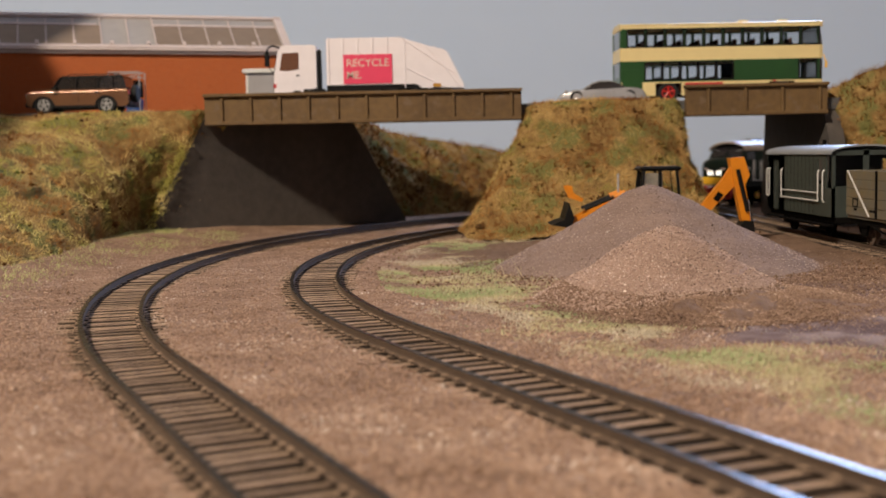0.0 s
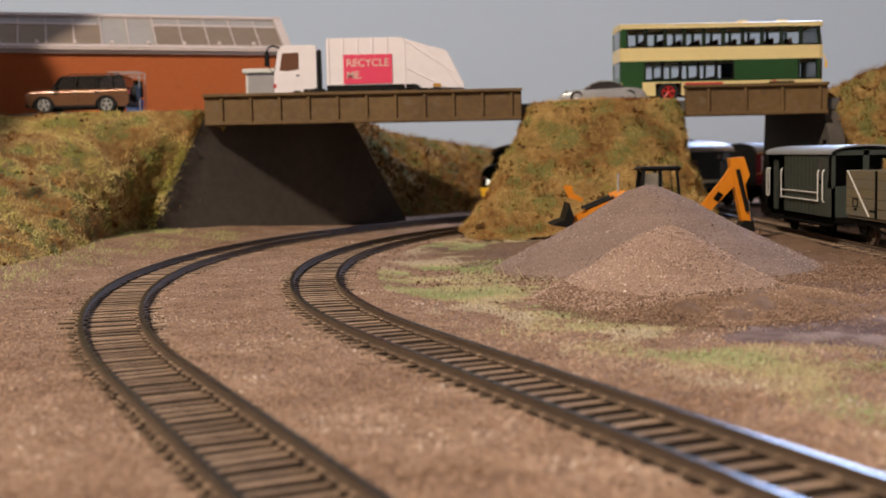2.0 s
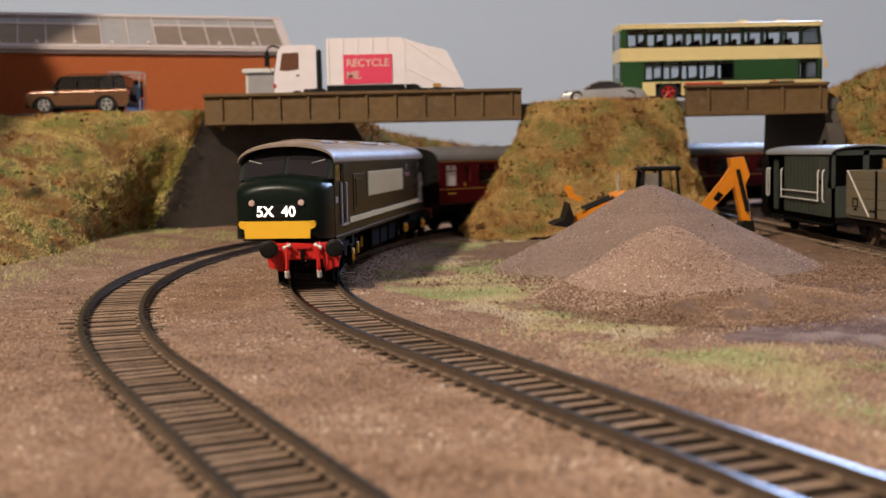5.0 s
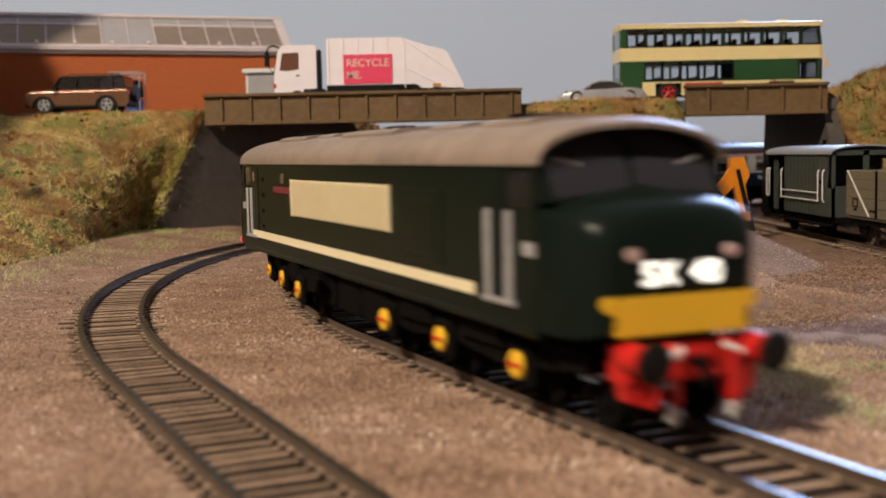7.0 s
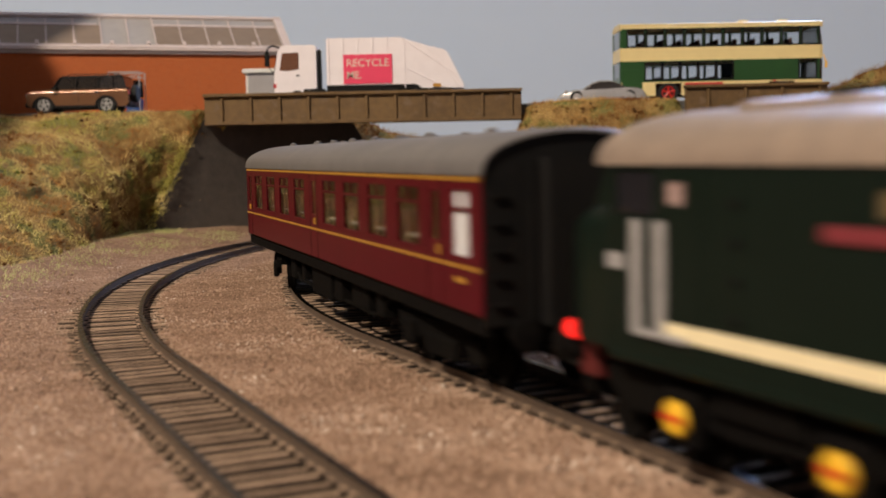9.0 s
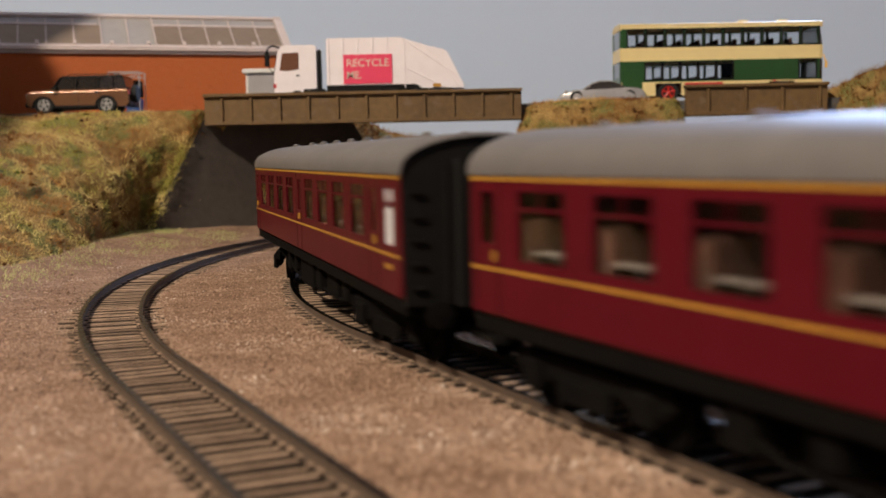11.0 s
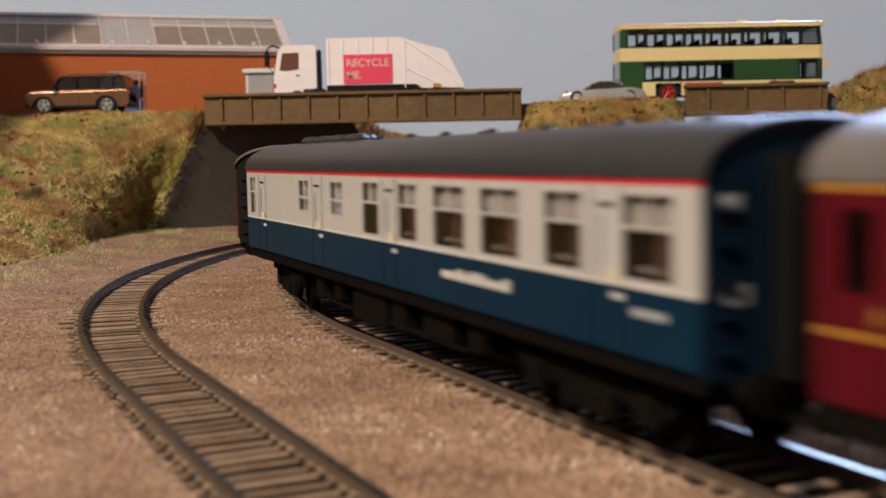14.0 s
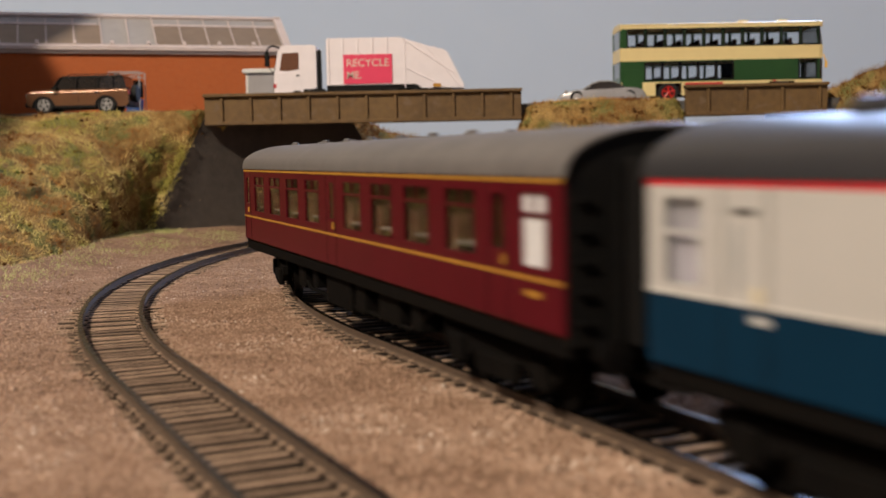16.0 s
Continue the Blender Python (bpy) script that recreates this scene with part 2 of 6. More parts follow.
def ground_height(x, y):
    z = bumps(x, y, 60, 0.7) + bumps(x, y, 14, 0.35) - 0.35
    # a low bank of earth rises outside the outer line, at the foot of the slopes
    r = math.hypot(x - CX, y - CY)
    # ballast is level with the sleeper tops outside the rails and lower between them
    for line in (TRACK_IN, TRACK_OUT):
        d = off_line(line, x, y)
        if d < 40:
            z += 2.5 * max(0.0, min(1.0, (d - 9.4) / 3.0)) * max(0.0, min(1.0, (40 - d) / 22)) - 0.8 * max(0.0, min(1.0, (26 - d) / 10))
    if y > 330 and x < CX:
        z += 7.0 * min(1.0, max(0.0, (r - 532) / 48)) ** 1.3
    return z


def axis(lo, hi, fine0, fine1, step, coarse):
    out, v = [], lo
    while v < hi:
        out.append(v)
        v += step if fine0 <= v < fine1 else coarse
    return out + [hi]


def build_ground():
    xs, ys = axis(-1500, 2300, -270, 330, 3.0, 40), axis(-1900, 1640, 80, 960, 3.0, 40)
    m = Mesh()
    m.v = [(x, y, ground_height(x, y)) for y in ys for x in xs]
    w = len(xs)
    m.f = [(j * w + i, j * w + i + 1, (j + 1) * w + i + 1, (j + 1) * w + i) for j in range(len(ys) - 1) for i in range(w - 1)]
    m.m = [0] * len(m.f)
    tagged(part("ground", m, BALLAST, smooth=True), "pinkish brown granular ballast and earth over a baseboard", "ground", kind="structure")
    b = Mesh().box(-1500, 2300, -1900, 1640, -40, -6)
    tagged(part("baseboard", b, PLYWOOD), "plain plywood baseboard under the scenery", "board", kind="structure")


build_ground()


# ---- banks: ruled between a foot line and a top line, roughened ----
def resample(pts, n):
    """n points along a line of control points, evenly by their order, then eased."""
    pts = [Vector(p) for p in pts]
    out = []
    for i in range(n):
        t = (len(pts) - 1) * i / (n - 1)
        k = min(int(t), len(pts) - 2)
        out.append(pts[k].lerp(pts[k + 1], t - k))
    for _ in range(3):
        out = [out[0]] + [(out[i - 1] + out[i] * 2 + out[i + 1]) / 4 for i in range(1, n - 1)] + [out[-1]]
    return out


def bank_grid(foot, top, inner, nu, nv, rough=3.0, bulge=4.0):
    """Rows of points from the foot up to the top edge and on to an inner line."""
    a, b, c = resample(foot, nu), resample(top, nu), resample(inner, nu)
    rows = []
    for j in range(nv + 5):
        row = []
        for i in range(nu):
            if j <= nv:
                t = j / nv
                p = a[i].lerp(b[i], t)
                d = (a[i] - b[i])
                d.z = 0
                if d.length > 0:
                    d.normalize()
                p = p + (d + Vector((0, 0, 0.6))) * bulge * math.sin(math.pi * t)
                k = 0.3 + 0.7 * math.sin(math.pi * min(1, t * 0.9 + 0.1))
            else:
                p, k = b[i].lerp(c[i], (j - nv) / 5), 0.3
            q = Vector((p.x / 16, p.y / 16, p.z / 16))
            off = noise.noise_vector(q * 0.42) * rough * 1.1 + noise.noise_vector(q) * rough * 0.8 + noise.noise_vector(q * 3.1) * rough * 0.5
            row.append(p + off * k)
        rows.append(row)
    return rows


def grid_mesh(rows):
    m = Mesh()
    w = len(rows[0])
    m.v = [tuple(p) for r in rows for p in r]
    m.f = [(j * w + i, j * w + i + 1, (j + 1) * w + i + 1, (j + 1) * w + i) for j in range(len(rows) - 1) for i in range(w - 1)]
    m.m = [0] * len(m.f)
    return m


ROAD_Z = 80.0
BANKS = []


def build_bank(name, label, foot, top, inner, nu, nv, rough=3.0, bulge=4.0):
    rows = bank_grid(foot, top, inner, nu, nv, rough, bulge)
    BANKS.append(rows)
    ob = part(name, grid_mesh(rows), SOIL, smooth=True)
    return tagged(ob, label, "embankment", kind="structure")


def ring(r, a, z):
    return CX + r * math.cos(radians(a)), CY + r * math.sin(radians(a)), z


build_bank("embankment", "grassy embankment in mottled green, straw and brown below the road",
           [(-300, 330, 0), (-215, 400, 1), (-186, 469, 2), (-181, 569, 3), (-188, 652, 5), (-184, 688, 6), (-150, 716, 6)],
           [(-520, 640, 79.4), (-380, 712, 79.4), (-284, 712, 79.4), (-226, 711, 79.4), (-182, 711, 79.6), (-150, 712, 80), (-132, 724, 74)],
           [(-520, 800, 52), (-380, 800, 52), (-284, 800, 52), (-226, 800, 52), (-182, 800, 52), (-149, 800, 52), (-130, 800, 52)], 120, 46, 4.5, 5)
build_bank("embankment", "tall tufted mound of dry grass carrying the road between two bridges",
           [(118, 856, 4), (58, 791, 4), (20, 722, 5), (8, 667, 4), (14, 639, 2), (55, 624, 1), (105, 622, 1), (158, 636, 1), (173, 689, 2), (180, 856, 2)],
           [(140, 828, 78), (95, 789, 79), (62, 739, 79), (54, 717, 79), (60, 709, 80), (85, 707, 81), (120, 707, 81), (146, 709, 80), (152, 722, 79), (153, 828, 78)],
           [(140, 822, 80), (120, 789, 80), (110, 767, 80), (105, 767, 80), (105, 767, 80), (105, 767, 80), (110, 767, 80), (115, 767, 80), (120, 778, 80), (140, 822, 80)], 130, 40, 4.5, -6)
build_bank("embankment", "bushy bank of olive and brown scrub beside the road bridge",
           [(262, 856, 2), (258, 733, 2), (262, 689, 2), (300, 650, 2), (380, 639, 2), (520, 633, 2)],
           [(243, 856, 80), (243, 736, 82), (246, 720, 84), (275, 717, 98), (330, 717, 106), (480, 717, 100)],
           [(300, 856, 84), (300, 811, 84), (300, 800, 90), (300, 800, 96), (340, 800, 100), (480, 800, 96)], 70, 34, 5, 5)
build_bank("embankment", "far scrub-covered slope rising behind the curved tracks",
           [ring(562, a, 3) for a in (146, 140, 134, 128, 122, 117, 113)],
           [ring(578, 145, 82), ring(590, 140, 79), ring(601, 135, 68), ring(606, 130, 61), ring(611, 124, 52), ring(616, 118, 42), ring(618, 114, 36)],
           [ring(686, a, 30) for a in (152, 144, 137, 131, 125, 119, 115)], 90, 24, 5, 5)


# ---- road, abutments and girders ----
def build_roadway():
    m = Mesh()
    m.box(-900, 900, 714, 830, 73, ROAD_Z)
    tagged(part("road", m, ROAD), "grey road deck carried over the tracks", "road", kind="structure")


build_roadway()


def wall_slab(name, label, base, top, thick):
    """A leaning trapezoid wall: two base points, two top points, and its thickness away from the track."""
    (x0, y0, z0), (x1, y1, z1) = base
    d = Vector((x1 - x0, y1 - y0, 0)).normalized()
    n = Vector((-d.y, d.x, 0)) * thick
    f = [Vector(p) for p in (base[0], base[1], top[1], top[0])]
    m = Mesh().loft([[tuple(p) for p in f], [tuple(p + n) for p in f]])
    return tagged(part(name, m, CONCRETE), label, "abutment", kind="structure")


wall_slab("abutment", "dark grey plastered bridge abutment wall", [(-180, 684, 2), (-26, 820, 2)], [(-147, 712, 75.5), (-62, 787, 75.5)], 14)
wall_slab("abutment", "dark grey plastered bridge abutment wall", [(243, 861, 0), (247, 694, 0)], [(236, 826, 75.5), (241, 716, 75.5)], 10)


def build_girder(x0, x1, label, pitch):
    g = thing("bridge_girder", label, "bridge girder", kind="structure")
    part("web", Mesh().box(x0, x1, 707.5, 712.5, 71, 88, bevel=0.3), GIRDER, g)
    part("top_flange", Mesh().box(x0 - 0.5, x1 + 0.5, 705.0, 714.0, 87.4, 89.4, bevel=0.3), GIRDER, g)
    part("bottom_flange", Mesh().box(x0, x1, 705.8, 713.0, 70.0, 72.2, bevel=0.3), GIRDER, g)
    x = x0 + pitch * 0.6
    while x < x1 - 2:
        part("stiffener", Mesh().box(x - 0.9, x + 0.9, 706.0, 708.0, 72.0, 87.6, bevel=0.3), GIRDER, g)
        x += pitch
    return g


build_girder(-146.5, 50.5, "weathered brown plate girder along the road bridge edge", 18.0)
build_girder(153.0, 241.0, "shorter weathered brown plate girder along the road bridge edge", 23.0)


# ---- backdrop and room ----
def build_room():
    m = Mesh().box(-2000, 2600, 1600, 1610, -60, 286)
    tagged(part("backdrop", m, SKY), "plain grey-blue painted sky backboard", "backdrop", kind="structure")
    for name, b in (("wall_west", (-2420, -2400, -2400, 2400)), ("wall_east", (3000, 3020, -2400, 2400)), ("wall_south", (-2400, 3000, -2420, -2400)), ("wall_north", (-2400, 3000, 2200, 2220))):
        tagged(part(name, Mesh().box(*b, -900, 2300), WALLPAINT), "plain cream room wall", "wall", kind="structure")
    tagged(part("floor", Mesh().box(-2400, 3000, -2400, 2400, -920, -900), PLYWOOD), "plain brown floor under the layout", "floor", kind="structure")
    tagged(part("ceiling", Mesh().box(-2400, 3000, -2400, 2400, 2300, 2320), WALLPAINT), "plain pale ceiling", "ceiling", kind="structure")


build_room()


def build_light_sources():
    w = thing("window_1", "daylight window high in the room wall", "window", mm(940, 2190, 980), kind="structure")
    for nm, b in (("window_frame", (-400, -365, -570, 570)), ("window_frame", (365, 400, -570, 570)), ("window_frame", (-365, 365, -570, -535)), ("window_frame", (-365, 365, 535, 570)), ("glazing_bar", (-12, 12, -535, 535))):
        part(nm, Mesh().box(b[0], b[1], -14, 10, b[2], b[3], bevel=2.0), ROOM_TRIM, w)
    c = thing("ceiling_lamp", "plain white cone-shaded lamp hanging from the ceiling", "lamp", mm(-1000, -900, 1520))
    part("shade", Mesh().lathe((0, 0, 40), (0, 0, 1), [(150, 0), (152, 2), (60, 110), (20, 130), (20, 126), (57, 106), (147, 0)], 32), ROOM_TRIM, c)
    part("flex", Mesh().rod((0, 0, 168), (0, 0, 780), 4, 8), ROOM_TRIM, c)


build_light_sources()
# Unseen board, added to keep the lamp off the bank's west end.
side = Mesh().box(-348, -340, 330, 688, -6, 238, bevel=1.0)
tagged(part("side_board", side, BLOCKERDARK), "unseen dark board added to shade the embankment", "board", kind="structure")
# Taller unseen board, added to throw a shadow edge on the brick wall.
blocker = Mesh().box(-1100, -338, 690, 696, -6, 420, bevel=1.0)
tagged(part("wing_board", blocker, BLOCKERDARK), "unseen dark board added to shade the building", "board", kind="structure")


# ---- spoil heaps ----
HEAPS = [(90.0, 489.0, 78.0, 34.2, 0.95, 1.5), (75.0, 378.0, 48.0, 24.4, 1.0, 7.5)]


def heap_point(cx, cy, r, h, stretch, seed, t, a):
    """A place on a heap: t from the peak (0) to the foot (1), a round it."""
    rr = r * (1 + 0.12 * noise.noise(Vector((math.cos(a) * 1.3, math.sin(a) * 1.3, seed))))
    x, y = cx + rr * t * math.cos(a) * stretch, cy + rr * t * math.sin(a)
    z = h * (1 - (math.sqrt(t * t + 0.0196) - 0.14) / 0.87)
    z -= 0.25 * h * max(0.0, 0.5 - abs(t - 0.5)) * 0.5
    z += 1.3 * (1 - t) * noise.noise(Vector((x / 9, y / 9, seed))) - 2.2 * t
    return x, y, z + 0.5 * noise.noise(Vector((x / 2.5, y / 2.5, seed)))


def heap(label, mat, spec):
    m = Mesh()
    n, k = 120, 42
    m.loft([[heap_point(*spec, j / k * 1.1, 2 * math.pi * i / n) for i in range(n)] for j in range(k, -1, -1)], cap=False)
    return tagged(part("spoil_heap", m, mat, smooth=True), label, "gravel heap")


heap("large conical heap of grey-brown gravel on the ground", DARKSPOIL, HEAPS[0])
heap("smaller conical heap of pinkish gravel before the larger one", SPOIL, HEAPS[1])

# ---- the train ----
LOCO_GREEN = material("loco_green", (0.006, 0.0115, 0.008), 0.3, other=(0.005, 0.0095, 0.0065), scale=60, bump=0.03, bump_scale=400, gloss=0.12)
LOCO_ROOF = material("loco_roof_dust", (0.33, 0.25, 0.19), 0.42, other=(0.22, 0.17, 0.135), scale=90, mix=0.6, bump=0.2, bump_scale=800, gloss=0.4)
CREAM = material("cream_paint", (0.86, 0.75, 0.48), 0.5, other=(0.80, 0.69, 0.43), scale=120)
YELLOW = material("warning_yellow", (0.88, 0.50, 0.025), 0.45, other=(0.82, 0.46, 0.022), scale=120)
RED = material("buffer_red", (0.62, 0.016, 0.010), 0.42, other=(0.50, 0.014, 0.010), scale=150)
MAROON = material("coach_maroon", (0.092, 0.0062, 0.0115), 0.34, other=(0.078, 0.0052, 0.0095), scale=70, gloss=0.04)
GOLD = material("gold_line", (0.50, 0.25, 0.03), 0.45)
BLACK = material("black_plastic", (0.006, 0.006, 0.006), 0.5, other=(0.010, 0.009, 0.008), scale=150, bump=0.1, gloss=0.15)
FRAME = material("weathered_black", (0.0035, 0.003, 0.003), 0.9, other=(0.006, 0.005, 0.004), scale=200, bump=0.3)
FRAME.node_tree.nodes["Principled BSDF"].inputs["Specular IOR Level"].default_value = 0.06
WHITE = material("white_paint", (0.72, 0.70, 0.66), 0.5, other=(0.62, 0.60, 0.55), scale=150)
HANDRAIL = material("pale_handrail", (0.40, 0.38, 0.37), 0.5)
GREYROOF = material("coach_roof_grey", (0.155, 0.142, 0.134), 0.5, other=(0.11, 0.102, 0.098), scale=60, bump=0.08, bump_scale=500, gloss=0.35)
DARKROOF = material("coach_roof_dark", (0.035, 0.035, 0.038), 0.4, other=(0.028, 0.028, 0.031), scale=60, bump=0.08, bump_scale=500, gloss=0.35)
RAILBLUE = material("coach_blue", (0.004, 0.024, 0.050), 0.38, other=(0.0035, 0.021, 0.044), scale=70, gloss=0.04)
RAILGREY = material("coach_pale_grey", (0.48, 0.465, 0.44), 0.42, other=(0.44, 0.43, 0.405), scale=70)
BANDRED = material("first_class_red", (0.62, 0.02, 0.03), 0.45)
TAN = material("seat_moquette", (0.05, 0.022, 0.015), 0.9, other=(0.03, 0.014, 0.01), scale=300, gloss=0.03)
PANELWOOD = material("interior_wood", (0.13, 0.075, 0.04), 0.7, other=(0.09, 0.05, 0.027), scale=200, gloss=0.05)
CABINWALL = material("cabin_wall_brown", (0.08, 0.042, 0.025), 0.7, other=(0.055, 0.028, 0.017), scale=150, gloss=0.05)
TABLETOP = material("table_laminate", (0.10, 0.086, 0.076), 0.6, other=(0.08, 0.068, 0.06), scale=150, gloss=0.1)
FROSTED = material("frosted_pane", (0.74, 0.74, 0.75), 0.35)
GLOW = material("headcode_glow", (1.0, 0.94, 0.82), 0.5, emit=2.1)
TAILRED = material("tail_lamp_red", (0.9, 0.02, 0.015), 0.4, emit=1.3)
PANE = clear_glass("coach_window_glass", (0.95, 0.95, 0.95))
DARKPANE = material("dark_cab_glass", (0.018, 0.016, 0.018), 0.08, coat=0.5)
# Shaded copy of the coach blue: the ends' dimness is put into the colour.
SHADEDBLUE = material("coach_blue_shaded", (0.0035, 0.014, 0.028), 0.5, other=(0.003, 0.010, 0.021), scale=70, gloss=0.15)
ENDGREY = material("number_grey", (0.34, 0.36, 0.38), 0.6)
# Shaded copy of the buffer red, for the loco's rear beam.
SHADEDRED = material("buffer_red_shaded", (0.10, 0.008, 0.007), 0.6)
KITCHEN = material("kitchen_panel_grey", (0.27, 0.265, 0.29), 0.5, other=(0.22, 0.215, 0.24), scale=150)
CREST = material("crest_dull_gold", (0.16, 0.11, 0.05), 0.5)
CURTAIN = material("curtain_fawn", (0.20, 0.175, 0.16), 0.9)
PINK = material("lamp_disc_pink", (0.62, 0.42, 0.38), 0.5)
SMALLRED = material("plate_red", (0.22, 0.03, 0.038), 0.5)


def pierced(m, x0, x1, z0, z1, y0, y1, holes):
    """One connected panel in the xz plane between y0 and y1, with rectangular holes (xa, xb, za, zb)."""
    clip = [(max(x0, a), min(x1, b), max(z0, c), min(z1, e)) for a, b, c, e in holes]
    clip = [h for h in clip if h[0] < h[1] and h[2] < h[3]]
    xs = sorted({x0, x1, *[h[0] for h in clip], *[h[1] for h in clip]})
    zs = sorted({z0, z1, *[h[2] for h in clip], *[h[3] for h in clip]})
    solid = {(i, k) for i in range(len(xs) - 1) for k in range(len(zs) - 1) if not any(h[0] <= xs[i] and h[1] >= xs[i + 1] and h[2] <= zs[k] and h[3] >= zs[k + 1] for h in clip)}
    verts, index, faces = [], {}, []

    def at(i, k, back):
        if (i, k, back) not in index:
            index[i, k, back] = len(verts)
            verts.append((xs[i], y1 if back else y0, zs[k]))
        return index[i, k, back]

    for i, k in solid:
        for back in (0, 1):
            faces.append((at(i, k, back), at(i + 1, k, back), at(i + 1, k + 1, back), at(i, k + 1, back)))
        for ni, nk, a, b in ((i - 1, k, (i, k), (i, k + 1)), (i + 1, k, (i + 1, k), (i + 1, k + 1)), (i, k - 1, (i, k), (i + 1, k)), (i, k + 1, (i, k + 1), (i + 1, k + 1))):
            if (ni, nk) not in solid:
                faces.append((at(*a, 0), at(*b, 0), at(*b, 1), at(*a, 1)))
    return m.add(verts, faces)


def arch(half, z_edge, z_top, n=12, power=2.2):
    """Points of a roof curve from -half to half."""
    return [(half * -math.cos(math.pi * k / n), z_edge + (z_top - z_edge) * math.sin(math.pi * k / n) ** (2 / power)) for k in range(n + 1)]


def wheelset(parent, x, r, gauge=8.0):
    m = Mesh()
    for s in (-1, 1):
        m.lathe((x, s * gauge, r), (0, s, 0), [(r * 1.06, -0.7), (r * 1.06, -0.1), (r, 0.1), (r, 2.0), (r * 0.82, 2.0), (r * 0.78, 1.5), (r * 0.3, 1.4), (r * 0.3, 2.2), (0.4, 2.2)], 24)
    m.rod((x, -gauge, r), (x, gauge, r), 1.0, 8)
    return part("wheel", m, (FRAME), parent, smooth=True)


def buffer_beam(bg, q):
    """The beam with its buffers, pipes and hook, carried on the outer end of a bogie at 64.5 from the middle."""
    front = q > 0
    # Rear fittings are black instead of red, so their colour stands for shade.
    red = RED if front else FRAME
    at = lambda x: q * (x - 64.5)
    beam = Mesh().box(*sorted((at(121.5), at(126.6))), -13.0, 13.0, 9.0, 15.0, bevel=0.4)
    beam.box(*sorted((at(104.0), at(122.0))), -8.0, 8.0, 10.0, 13.5)
    part("buffer_beam", beam, RED if front else SHADEDRED, bg, "bright red buffer beam" if front else "red buffer beam coloured darker for rear shade")
    plate = Mesh()
    for s in (-1, 1):
        plate.loft([[(at(x), s * y, z) for y, z in ((6.8, 9.2), (12.9, 9.2), (12.3, 6.4), (7.6, 4.8))] for x in (123.5, 126.2)])
    part("guard_plate", plate, red, bg)
    part("step_rung", Mesh().box(*sorted((at(126.5), at(127.6))), -2.6, 2.6, 9.6, 10.4).box(*sorted((at(126.5), at(127.6))), -2.6, 2.6, 13.0, 13.8), red, bg)
    part("coupling_hook", Mesh().tube([(at(126), 0, 12.0), (at(129.5), 0, 12.0), (at(130.2), 0, 9.4), (at(128.8), 0, 8.4)], 0.8), FRAME, bg)
    for s in (-1, 1):
        part("buffer", Mesh().lathe((at(126), s * 11.5, 13.4), (q, 0, 0), [(2.6, -1), (2.3, 4.2), (1.3, 4.3), (1.3, 6.0)], 16), red, bg, "red buffer shank" if front else "buffer shank coloured black for rear shade")
        part("buffer_head", Mesh().lathe((at(132), s * 11.5, 13.4), (q, 0, 0), [(1.0, -0.4), (3.2, 0), (3.2, 0.7), (2.2, 1.1), (0.4, 1.2)], 20), BLACK, bg, "black buffer head")
        part("brake_pipe", Mesh().tube([(at(127.5), s * 5.5, 15), (at(129.5), s * 5.5, 14), (at(129.8), s * 5.6, 6.5), (at(128.5), s * 5.6, 4.2)], 0.75), red, bg)
        part("brake_pipe", Mesh().tube([(at(127.0), s * 8.4, 13), (at(128.8), s * 8.4, 12), (at(129.0), s * 8.6, 7.4), (at(127.8), s * 8.8, 5.6)], 0.5), red, bg)
        part("pipe_end", Mesh().rod((at(129.6), s * 5.7, 5.4), (at(128.6), s * 5.7, 3.2), 0.9), WHITE, bg)
        part("pipe_tap", Mesh().rod((at(129), s * 4.2, 14.6), (at(129.8), s * 6.8, 13.4), 0.7), WHITE, bg)


